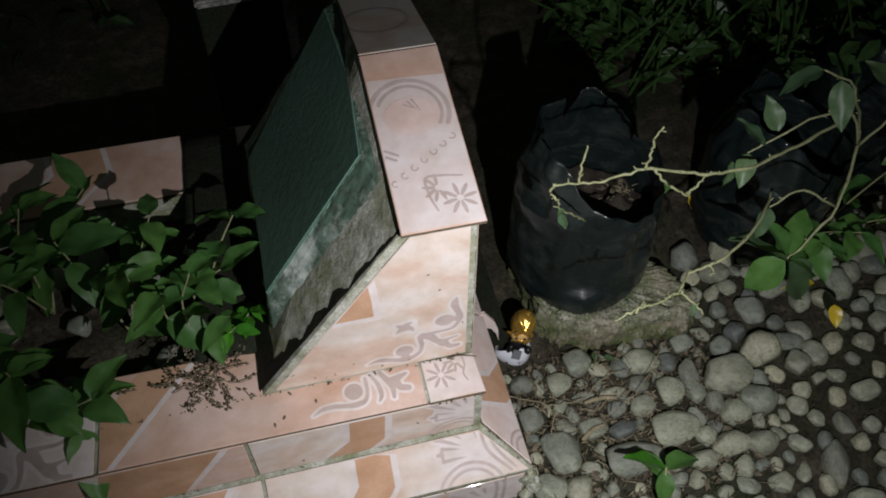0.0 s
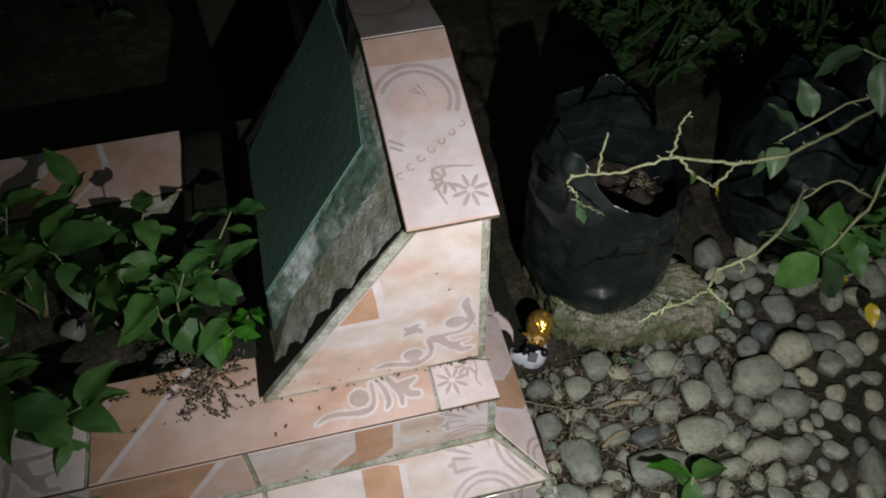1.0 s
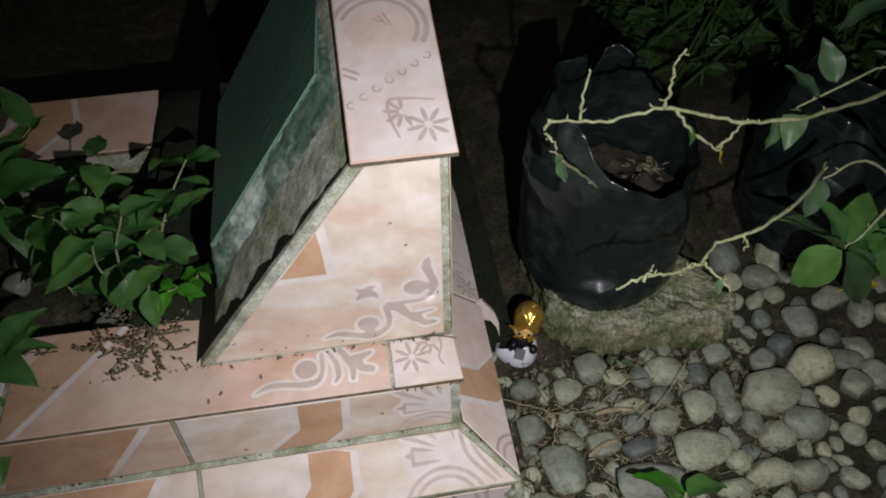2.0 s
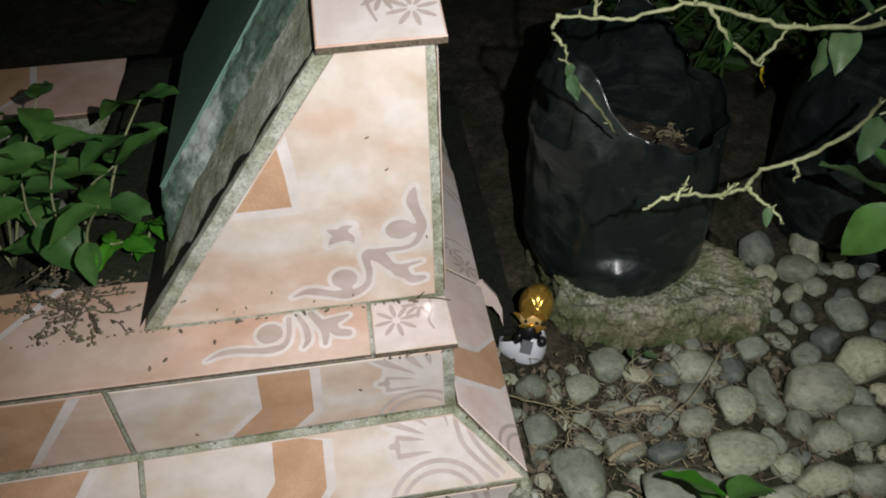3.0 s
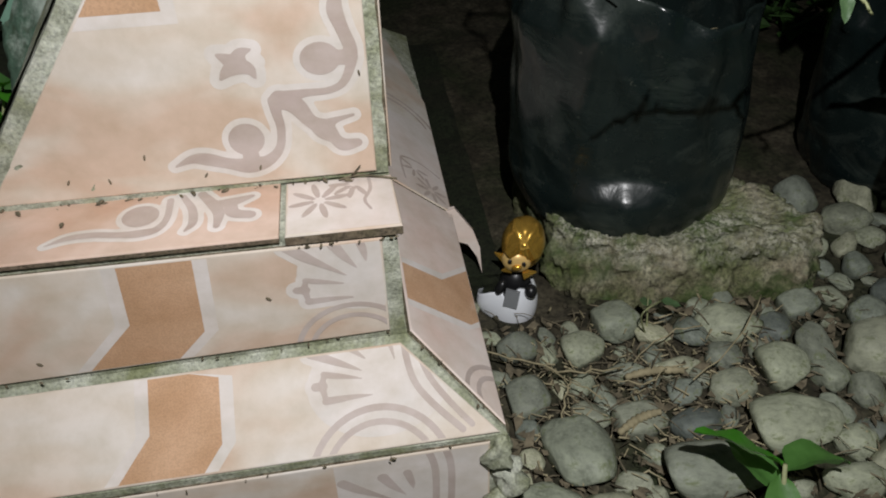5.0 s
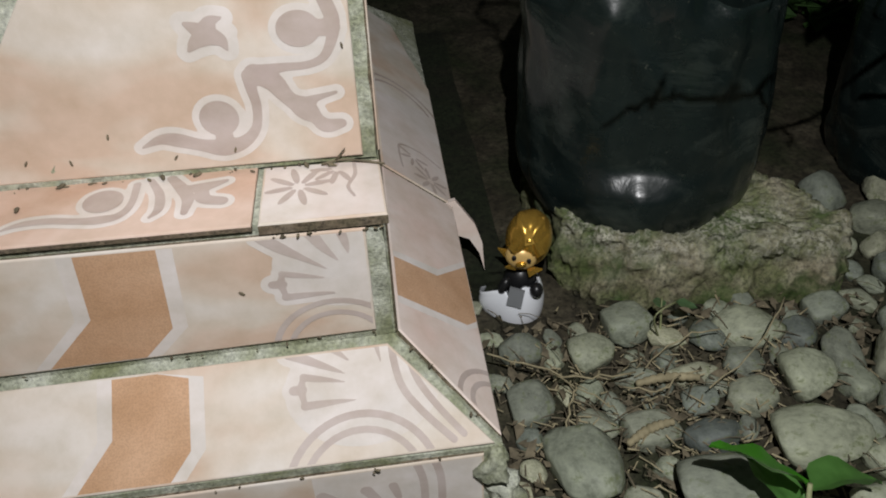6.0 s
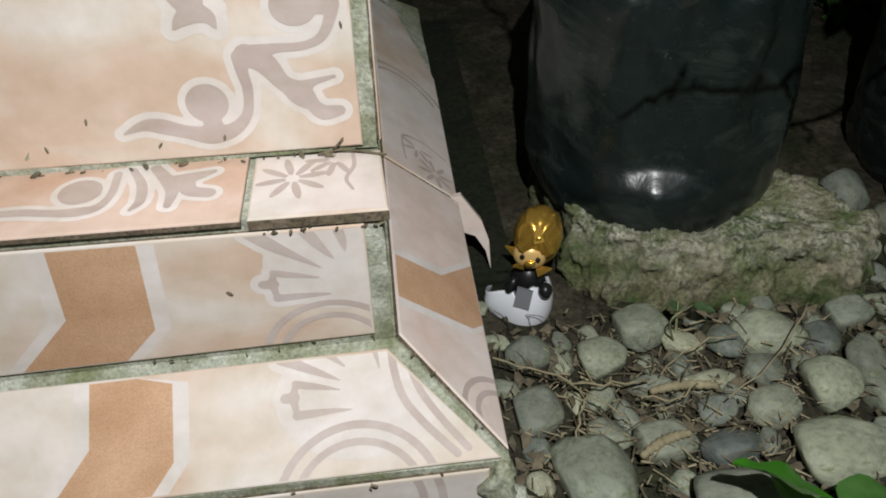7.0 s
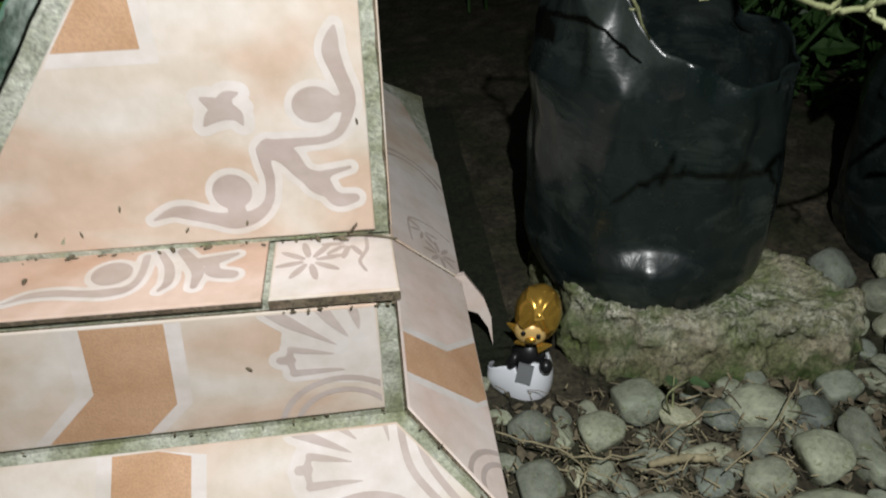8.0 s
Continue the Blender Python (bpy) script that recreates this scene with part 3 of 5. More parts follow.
tile(grave, side, [(0.204, 0.002), (0.425, 0.0), (0.545, 0.04), (0.545, SR - 0.002), (0.204, SR - 0.002)], [(M_PALE, [[(0.2, -0.1), (0.4, -0.1), (0.33, 0.1), (0.2, 0.1)]]), (M_MAUVE, flower(0.2225, 0.0235, 0.019) + flower(0.2476, 0.04, 0.017, 5, 1.2, 4.4) + ribbon([(0.2195, 0.0535, 0.002), (0.24, 0.0555, 0.0025), (0.2578, 0.0527, 0.0025), (0.264, 0.03, 0.0022), (0.2575, 0.008, 0.002)]) + arc(0.335, 0.045, 0.05, 0.0035, -60, 70) + arc(0.335, 0.045, 0.04, 0.0035, -60, 70))])
# lowest course, upright
low = Plane((0, -0.058, -0.003), (1, 0, SINK), (0, 0, 1))
lowprint = ribbon([(0.002, 0.118, 0.005), (0.008, 0.09, 0.005), (0.006, 0.03, 0.005)], 0) + ribbon([(0.014, 0.118, 0.005), (0.019, 0.09, 0.005), (0.017, 0.03, 0.005)], 0) + fans(0.016, -0.155)
tile(grave, low, [(-0.2945, 0.03), (0.046, 0.036), (0.046, EDGE - 0.006), (-0.2945, EDGE - 0.006)], [(M_WHITE, [[(-0.06, 0), (0.06, 0), (0.06, 0.2), (-0.06, 0.2)]]), (M_TAUPE, lowprint)])
w, c = chevron([(-0.5, 0.15), (-0.48, 0.07), (-0.55, 0.0)], 0.06)
tile(grave, low, [(-0.694, 0.03), (-0.2995, 0.03), (-0.2995, EDGE - 0.006), (-0.694, EDGE - 0.006)], [(M_WHITE, w), (M_BROWN, c)])
for a, b in ((-1.1, -0.699), (-1.64, -1.105)):
    tile(grave, low, [(a, 0.03), (b, 0.03), (b, EDGE - 0.006), (a, EDGE - 0.006)])
# crumbs of broken mortar at the foot of the corner
for k, (x, y, z, r) in enumerate(((0.053, -0.06, 0.1, 0.012), (0.058, -0.058, 0.07, 0.014), (0.05, -0.062, 0.04, 0.014), (0.0, -0.062, 0.028, 0.012), (-0.05, -0.062, 0.024, 0.012))):
    bm = bmesh.new()
    bmesh.ops.create_icosphere(bm, subdivisions=3, radius=r, matrix=Matrix.LocRotScale((x, y, z), None, (0.8, 0.6, 1.3)))
    roughen(bm, 0.009, 70, k)
    part("mortar_lump", bm, M_GROUT, grave, "", True)

# ---- headstone ----
headstone = thing("headstone", "wedge shaped tiled headstone with a dark green painted sloping panel", "headstone")
HY0, HY1, HYM, H0, H1 = 0.0575, 0.508, 0.284, 0.5205, 0.576
bm = bmesh.new()
solid(bm, [(-0.273, HY0, TOP), (-C, HY0 + C, TOP), (-C, HY0 + C, H0 - C), (-0.083, HY0 + C, H0 - C), (-C, HYM, H1 - C), (-0.083, HYM, H1 - C), (-0.273, HY1, TOP), (-C, HY1, TOP), (-C, HY1, H0 - C), (-0.083, HY1, H0 - C)],
      [(0, 1, 2, 3), (3, 2, 4, 5), (5, 4, 8, 9), (6, 9, 8, 7), (1, 7, 8, 4, 2), (0, 3, 5, 9, 6)])
bmesh.ops.triangulate(bm, faces=[f for f in bm.faces if len(f.verts) > 4])
bmesh.ops.subdivide_edges(bm, edges=bm.edges[:], cuts=24, use_grid_fill=True)
for v in bm.verts:
    v.co += Vector((noise.noise(v.co * 50), noise.noise(v.co * 50 + Vector((5, 0, 0))), noise.noise(v.co * 50 + Vector((0, 9, 0))))) * 0.0012
part("core", bm, M_GROUT, headstone, "grey mossy cement core")
# face towards the walk
face = Plane((0, HY0, TOP), (1, 0, 0), (0, 0, 1))
sq_w = [[(-0.3, 0.1145), (-0.1155, 0.1145), (-0.1155, 0.155), (-0.128, 0.3), (-0.3, 0.3)]]
sq_b = [[(-0.3, 0.1225), (-0.1237, 0.1225), (-0.1247, 0.155), (-0.137, 0.3), (-0.3, 0.3)]]
tile(headstone, face, [(-0.2575, 0.0035), (-0.0105, 0.0035), (-0.0095, 0.2575), (-0.0725, 0.2575)], [(M_WHITE, sq_w + scroll(0.004)), (M_BROWN, sq_b), (M_MAUVE, scroll())])
# sloping top, towards the walk and away
rise = math.hypot(HYM - HY0, H1 - H0)
cap = Plane((0, HY0, H0), (1, 0, 0), (0, HYM - HY0, H1 - H0))
motif = arc(-0.0455, 0.143, 0.0445, 0.005, -28, 160) + arc(-0.0455, 0.143, 0.036, 0.004, -32, 155) + flower(-0.0156, 0.0256, 0.02) + flower(-0.0365, 0.0425, 0.018, 6, 1.6, 4.2) + ribbon([(-0.042, 0.015, 0.0022), (-0.047, 0.033, 0.0026), (-0.0475, 0.0555, 0.0026), (-0.03, 0.0565, 0.0026), (-0.0067, 0.0525, 0.0018)])
motif += ribbon([(-0.083, 0.098, 0.003), (-0.07, 0.09, 0.003)]) + ribbon([(-0.083, 0.09, 0.003), (-0.073, 0.084, 0.003)])
for k in range(7):
    motif += arc(-0.08 + 0.0123 * k, 0.055 + 0.0082 * k, 0.0036, 0.0016, 60 + 25 * k, 300 + 25 * k)
for k in range(3):
    motif += ribbon([(-0.05 + 0.005 * k, 0.155 + 0.003 * k, 0.0022), (-0.041 + 0.004 * k, 0.149 - 0.003 * k, 0.001)])
tile(headstone, cap, [(-0.087, -0.006), (0.006, -0.006), (0.006, rise - 0.001), (-0.087, rise - 0.001)], [(M_PALE, [[(-0.2, -0.1), (0.1, -0.1), (0.1, 0.185), (-0.2, 0.2)]]), (M_BLUSH, disc(-0.043, 0.138, 0.033, 0.027)), (M_MAUVE, motif)], M_PEACH)
cap2 = Plane((0, HYM, H1), (1, 0, 0), (0, HY1 - HYM, H0 - H1))
tile(headstone, cap2, [(-0.087, 0.002), (0.006, 0.002), (0.006, rise + 0.004), (-0.087, rise + 0.004)], [(M_MAUVE, arc(-0.05, 0.1, 0.04, 0.005, 0, 360))])
# back, facing the bags
back = Plane((0, HY0, TOP), (0, 1, 0), (0, 0, 1))
for a, b in ((0.004, 0.222), (0.227, 0.444)):
    tile(headstone, back, [(a, 0.004), (b, 0.004), (b, 0.25), (a, 0.25)])
# dark cement strip between the bed and the foot of the slope
bm = bmesh.new()
bmesh.ops.create_cube(bm, size=1, matrix=Matrix.LocRotScale((-0.311, 0.342, 0.205), None, (0.086, 0.44, 0.11)))
bmesh.ops.subdivide_edges(bm, edges=bm.edges[:], cuts=10, use_grid_fill=True)
roughen(bm, 0.003, 30, 6)
part("base_strip", bm, M_DARKCEMENT, headstone, "dark cement strip along the slope foot", True)
# sloping front: dark margin, worn chamfer, painted panel
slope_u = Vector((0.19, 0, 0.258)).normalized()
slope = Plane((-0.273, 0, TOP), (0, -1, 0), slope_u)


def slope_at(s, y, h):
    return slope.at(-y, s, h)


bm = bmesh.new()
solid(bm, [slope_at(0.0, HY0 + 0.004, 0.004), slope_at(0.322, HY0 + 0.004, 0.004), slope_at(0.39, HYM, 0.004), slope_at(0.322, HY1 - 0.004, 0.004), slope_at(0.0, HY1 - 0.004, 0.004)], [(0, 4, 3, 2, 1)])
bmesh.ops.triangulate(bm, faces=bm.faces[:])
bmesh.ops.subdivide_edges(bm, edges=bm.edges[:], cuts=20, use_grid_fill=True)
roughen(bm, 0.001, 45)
part("margin", bm, M_DARKCEMENT, headstone, "dark bare cement margin", True)
foot = [(0.045, 0.118), (0.32, 0.102), (0.384, HYM), (0.32, 0.498), (0.04, 0.475)]
head = [(0.088, 0.143), (0.321, 0.166), (0.336, HYM), (0.325, 0.45), (0.088, 0.39)]
bm = bmesh.new()
fr = [bm.verts.new(slope_at(s, y, -0.001)) for s, y in foot]
hr = [bm.verts.new(slope_at(s, y, 0.03)) for s, y in head]
for k in range(5):
    bm.faces.new((fr[k], hr[k], hr[(k + 1) % 5], fr[(k + 1) % 5]))
bmesh.ops.subdivide_edges(bm, edges=bm.edges[:], cuts=48, use_grid_fill=True)
bmesh.ops.recalc_face_normals(bm, faces=bm.faces[:])
roughen(bm, 0.002, 70)
part("chamfer", bm, M_GREENWORN, headstone, "worn chamfer with flaking pale green paint", True)
bm = bmesh.new()
a = [bm.verts.new(slope_at(s, y, 0.022)) for s, y in head]
b = [bm.verts.new(slope_at(s + (0.001 if s < 0.2 else -0.001), y, 0.0325)) for s, y in head]
for k in range(5):
    bm.faces.new((a[k], b[k], b[(k + 1) % 5], a[(k + 1) % 5]))
bm.faces.new(b[::-1])
bmesh.ops.recalc_face_normals(bm, faces=bm.faces[:])
bmesh.ops.bevel(bm, geom=bm.edges[:], offset=0.0018, segments=2, affect="EDGES")
part("panel", bm, M_GREEN, headstone, "flat dark green painted panel")

# ---- bed of the grave ----
bm = bmesh.new()
n = 40
g = [[bm.verts.new((LEFT + 0.12 + i * (1.39 / n), 0.115 + j * (0.335 / 14), 0.19 + 0.02 * noise.noise(Vector((i * 0.4, j * 0.4, 4))))) for i in range(n + 1)] for j in range(15)]
for j in range(14):
    for i in range(n):
        bm.faces.new((g[j][i], g[j][i + 1], g[j + 1][i + 1], g[j + 1][i]))
part("bed_soil", bm, M_SOIL, grave, "dark soil filling the grave bed", True)

# ---- concrete block under the bag ----
bm = bmesh.new()
plan = [(0.162, 0.232), (0.2, 0.194), (0.255, 0.178), (0.33, 0.17), (0.395, 0.163), (0.418, 0.185), (0.408, 0.235), (0.37, 0.29), (0.3, 0.42), (0.2, 0.44), (0.162, 0.38)]
cx, cy = 0.27, 0.28
levels = [(1.04, -0.03), (1.035, 0.015), (1.02, 0.045), (1.0, 0.066), (0.965, 0.07), (0.7, 0.066), (0.3, 0.062)]
rows = []
for f, z in levels:
    row = []
    for k in range(len(plan)):
        p, q = plan[k], plan[(k + 1) % len(plan)]
        for j in range(6):
            x, y = p[0] + (q[0] - p[0]) * j / 6, p[1] + (q[1] - p[1]) * j / 6
            row.append(bm.verts.new((cx + (x - cx) * f, cy + (y - cy) * f, z)))
    rows.append(row)
for r, s in zip(rows, rows[1:]):
    for k in range(len(r)):
        bm.faces.new((r[k], r[(k + 1) % len(r)], s[(k + 1) % len(r)], s[k]))
bm.faces.new(rows[-1])
bmesh.ops.triangulate(bm, faces=[f for f in bm.faces if len(f.verts) > 4])
bmesh.ops.subdivide_edges(bm, edges=bm.edges[:], cuts=4, use_grid_fill=True)
roughen(bm, 0.012, 18, 3)
roughen(bm, 0.006, 60, 1)
roughen(bm, 0.003, 160, 2)
tagged(part("concrete_block", bm, M_ROCK, None, "rough weathered concrete block with green moss under a bag", True), category="concrete block")


# ---- grow bags ----
RIM_AT = (0, 30, 60, 75, 88, 96, 104, 125, 150, 180, 225, 250, 280, 310, 360)
RIM_H = (0.012, 0.02, 0.085, 0.105, 0.1, 0.03, 0.09, 0.1, 0.1, 0.1, 0.085, 0.035, 0.014, 0.008, 0.012)
RIM_IN = (1.4, 1.5, 2.4, 2.2, 2.4, 3.0, 2.2, 2.2, 2.4, 2.6, 2.4, 1.4, 1.0, 1.2, 1.4)


def grow_bag(x, y, z, radius, soil_h, label, seed, turn):
    bag = thing("grow_bag", label, "grow bag", "black grow bags")
    bm = bmesh.new()
    seg, rings = 120, 60
    rows = []
    for j in range(rings + 1):
        h = j / rings
        row = []
        for i in range(seg):
            a = i * math.tau / seg
            deg = math.degrees(a - turn) % 360
            top = float(np.interp(deg, RIM_AT, RIM_H)) + soil_h + 0.004 * math.sin(7 * a + seed)
            zz = top * h
            r = radius
            if h < 0.14:
                r *= 0.92 + 0.08 * math.sin(h / 0.14 * math.pi / 2)
            above = max(0.0, zz - soil_h)
            r *= 1 - above * float(np.interp(deg, RIM_AT, RIM_IN))
            p = Vector((math.cos(a), math.sin(a), 0))
            fold = 0.007 * noise.fractal(Vector((p.x * 1.6, p.y * 1.6, zz * 6 + seed)), 0.7, 2.0, 3)
            crease = 0.006 * abs(noise.noise(Vector((p.x * 2.4 + zz * 12, p.y * 2.4 - zz * 9, seed + 7)))) * (0.3 + h)
            pinch = 0.006 * math.exp(-((zz - 0.05) / 0.011) ** 2) * max(0.0, noise.noise(Vector((p.x * 2.2, p.y * 2.2, seed + 2))) + 0.25)
            lip = max(0.0, min(1.0, (0.07 - zz) / 0.026))
            lip = lip * lip * (3 - 2 * lip)
            r += (0.019 * math.exp(-((deg - 255) / 24) ** 2) + 0.007 * math.exp(-((deg - 297) / 8) ** 2)) * (lip - 0.5)
            r += fold - crease - pinch + (0.008 * noise.noise(Vector((p.x * 4, p.y * 4, zz * 18 + seed))) if above > 0 else 0)
            row.append(bm.verts.new((x + p.x * r, y + p.y * r, z + zz)))
        rows.append(row)
    for r, s in zip(rows, rows[1:]):
        for k in range(seg):
            bm.faces.new((r[k], r[(k + 1) % seg], s[(k + 1) % seg], s[k]))
    bm.faces.new(rows[0][::-1])
    body = part("body", bm, M_BAG, bag, "creased dusty black polythene", True)
    mod = body.modifiers.new("film", "SOLIDIFY")
    mod.thickness = 0.0012
    bm = bmesh.new()
    rows = []
    for j in range(13):
        row = []
        for k in range(48):
            u, v = math.cos(k * math.tau / 48) * j / 12, math.sin(k * math.tau / 48) * j / 12
            mound = 0.045 * math.exp(-((u - 0.46) ** 2 + (v + 0.12) ** 2) / 0.05)
            row.append(bm.verts.new((x + u * radius * 0.9, y + v * radius * 0.9, z + soil_h - 0.08 + mound + 0.012 * noise.noise(Vector((u * 6, v * 6, seed))))))
        rows.append(row)
    for r, s in zip(rows, rows[1:]):
        for k in range(48):
            if j:
                bm.faces.new((r[k], r[(k + 1) % 48], s[(k + 1) % 48], s[k]))
    bmesh.ops.remove_doubles(bm, verts=bm.verts[:], dist=1e-5)
    part("soil", bm, M_POTSOIL, bag, "dry brown potting soil", True)
    return bag


grow_bag(0.254, 0.315, 0.058, 0.1165, 0.205, "large creased black plastic grow bag standing on a concrete block", 1.0, 0.0)
grow_bag(0.635, 0.375, -0.005, 0.12, 0.19, "black plastic grow bag with torn rim on the ground", 5.0, 0.4)
grow_bag(0.93, 0.5, -0.005, 0.13, 0.2, "black plastic grow bag in the shade of the shrubs", 9.0, 0.9)


# ---- figurine in an egg shell: one plain mesh ----
def figurine(x, y, z):
    bm = bmesh.new()

    def ball(px, py, pz, rx, ry, rz, mat_index, rot=(0, 0, 0), sub=3):
        out = bmesh.ops.create_icosphere(bm, subdivisions=sub, radius=1, matrix=pose(px, py, pz, *rot) @ Matrix.Diagonal((rx, ry, rz, 1)))
        for f in {f for v in out["verts"] for f in v.link_faces}:
            f.material_index = mat_index
            f.smooth = True
        return out["verts"]

    # cracked half shell: a lathe with a jagged rim, open towards the back left
    seg, rings = 48, 14
    rows = []
    for j in range(rings + 1):
        row = []
        for i in range(seg):
            a = i * math.tau / seg
            jag = 0.004 * abs(((i * 5 / seg * 2) % 2) - 1) + 0.003 * noise.noise(Vector((a * 3, 2, 0)))
            spout = math.exp(-(math.sin((a - radians(196)) / 2) / 0.24) ** 2)
            low = 0.014 * spout + 0.006 * math.exp(-(math.sin((a - radians(255)) / 2) / 0.2) ** 2)
            top = 0.046 - low + jag
            h = j / rings
            zz = top * h
            r = 0.0235 * math.sqrt(max(0.0, 1 - ((zz - 0.025) / 0.033) ** 2)) + 0.0125 * spout * math.sin(min(1.0, h * 1.15) * math.pi * 0.62) * h ** 0.4
            row.append(bm.verts.new((r * math.cos(a), r * math.sin(a), zz)))
        rows.append(row)
    for u, v in zip(rows, rows[1:]):
        for k in range(seg):
            f = bm.faces.new((u[k], u[(k + 1) % seg], v[(k + 1) % seg], v[k]))
            f.material_index, f.smooth = 2, True
    inner = [[bm.verts.new((q.co.x * 0.9, q.co.y * 0.9, q.co.z)) for q in row] for row in rows[5:]]
    for k in range(seg):
        f = bm.faces.new((rows[-1][k], rows[-1][(k + 1) % seg], inner[-1][(k + 1) % seg], inner[-1][k]))
        f.material_index = 3
    for u, v in zip(inner, inner[1:]):
        for k in range(seg):
            f = bm.faces.new((v[k], v[(k + 1) % seg], u[(k + 1) % seg], u[k]))
            f.material_index, f.smooth = 3, True
    # foot ring
    out = bmesh.ops.create_cone(bm, cap_ends=True, segments=32, radius1=0.0165, radius2=0.0155, depth=0.006, matrix=pose(0, 0, 0.002))
    for f in {f for v in out["verts"] for f in v.link_faces}:
        f.material_index = 2
    # dark body, arms over the rim, grey plate
    ball(0.0, 0.002, 0.044, 0.0145, 0.0145, 0.017, 1)
    ball(-0.0125, -0.015, 0.047, 0.0045, 0.006, 0.0085, 1, (0, 20, 0))
    ball(0.0155, -0.0165, 0.0485, 0.0058, 0.0065, 0.0062, 1)
    out = bmesh.ops.create_cube(bm, size=1, matrix=pose(-0.001, -0.0222, 0.042, -8, 4, -4) @ Matrix.Diagonal((0.013, 0.003, 0.016, 1)))
    for f in {f for v in out["verts"] for f in v.link_faces}:
        f.material_index = 3
    # gold hood with ridges, pale face, ears, collar
    before = set(bm.verts)
    hood = ball(0.003, 0.004, 0.083, 0.0195, 0.0205, 0.0235, 0, (-8, 4, -12), 4)
    for v in hood:
        q = v.co - Vector((0.003, 0.004, 0.083))
        for side_k in (-1, 1):
            d = abs(q.x * 0.75 * side_k + 0.004 - (q.z - 0.002) * 0.62)
            if q.y < 0 and q.z > -0.004 and d < 0.0024:
                v.co += q.normalized() * 0.0028
        v.co += q.normalized() * 0.0007 * noise.noise(q * 160)
    ball(-0.001, -0.0115, 0.0745, 0.0135, 0.0085, 0.0108, 4)
    ball(-0.0065, -0.0195, 0.077, 0.0021, 0.0012, 0.0025, 1, sub=2)
    ball(0.006, -0.0192, 0.0762, 0.0021, 0.0012, 0.0025, 1, sub=2)
    ball(0.0, -0.0205, 0.0728, 0.005, 0.0026, 0.0026, 0, (0, -14, 0), 2)
    ball(-0.001, -0.018, 0.069, 0.0036, 0.0012, 0.0009, 1, (0, 14, 0), 2)
    bmesh.ops.create_cone(bm, cap_ends=True, segments=5, radius1=0.0045, radius2=0.0006, depth=0.011, matrix=pose(-0.0165, -0.008, 0.0745, 0, -65, 0))
    bmesh.ops.create_cone(bm, cap_ends=True, segments=5, radius1=0.005, radius2=0.0006, depth=0.012, matrix=pose(0.0125, -0.012, 0.064, 0, 70, 0))
    bmesh.ops.create_cone(bm, cap_ends=True, segments=5, radius1=0.004, radius2=0.0006, depth=0.009, matrix=pose(-0.009, -0.013, 0.0645, 0, -110, 0))
    for s in (-1, 1):
        bmesh.ops.create_cone(bm, cap_ends=True, segments=4, radius1=0.0042, radius2=0.0012, depth=0.016, matrix=pose(0.003 + s * 0.0068, -0.0165, 0.0885, -24, 0, 0) @ pose(0, 0, 0, 0, -s * 42, 0))
    bmesh.ops.create_cone(bm, cap_ends=True, segments=4, radius1=0.006, radius2=0.0008, depth=0.013, matrix=pose(0.003, -0.0145, 0.096, -30, 0, 45))
    turn_head = Matrix.Translation((0.004, 0.002, -0.0115)) @ pose(0, 0, 0.075, 0, 8, -8) @ Matrix.Diagonal((1.0, 1.0, 1.04, 1)) @ pose(0, 0, -0.075)
    for v in set(bm.verts) - before:
        v.co = turn_head @ v.co
    me = bpy.data.meshes.new("figurine")
    bm.normal_update()
    bm.to_mesh(me)
    bm.free()
    for m in (M_GOLD, M_BLACK, M_SHELL, M_GREY, M_FACE):
        me.materials.append(m)
    ob = new("figurine", me)
    ob.matrix_basis = pose(x, y, z, -3, -3, -8) @ Matrix.Diagonal((1.05, 1.05, 1.12, 1))
    return tagged(ob, "small gold hooded figurine sitting in a cracked white shell", "figurine")


figurine(0.119, 0.19, -0.004)

# ---- broken shard of tile leaning on the footing ----
bm = bmesh.new()
sh = [(-0.02, 0.028), (-0.008, 0.03), (0.0085, 0.005), (0.0145, -0.014), (0.016, -0.043), (0.0115, -0.024), (0.003, -0.009), (-0.004, -0.006), (-0.02, 0.002)]
n = len(sh)
lo = [bm.verts.new((a, 0.0, b)) for a, b in sh]
hi = [bm.verts.new((a, 0.006, b)) for a, b in sh]
bm.faces.new(lo)
bm.faces.new(hi[::-1])
for k in range(n):
    bm.faces.new((lo[k], hi[k], hi[(k + 1) % n], lo[(k + 1) % n]))
bmesh.ops.triangulate(bm, faces=[f for f in bm.faces if len(f.verts) > 4])
bmesh.ops.recalc_face_normals(bm, faces=bm.faces[:])
shard = part("tile_shard", bm, M_BLUSH, None, "broken pale tile shard leaning on the dark footing")
shard.matrix_basis = pose(0.069, 0.2, 0.0896, -6, 0, 0)
tagged(shard, category="tile shard")


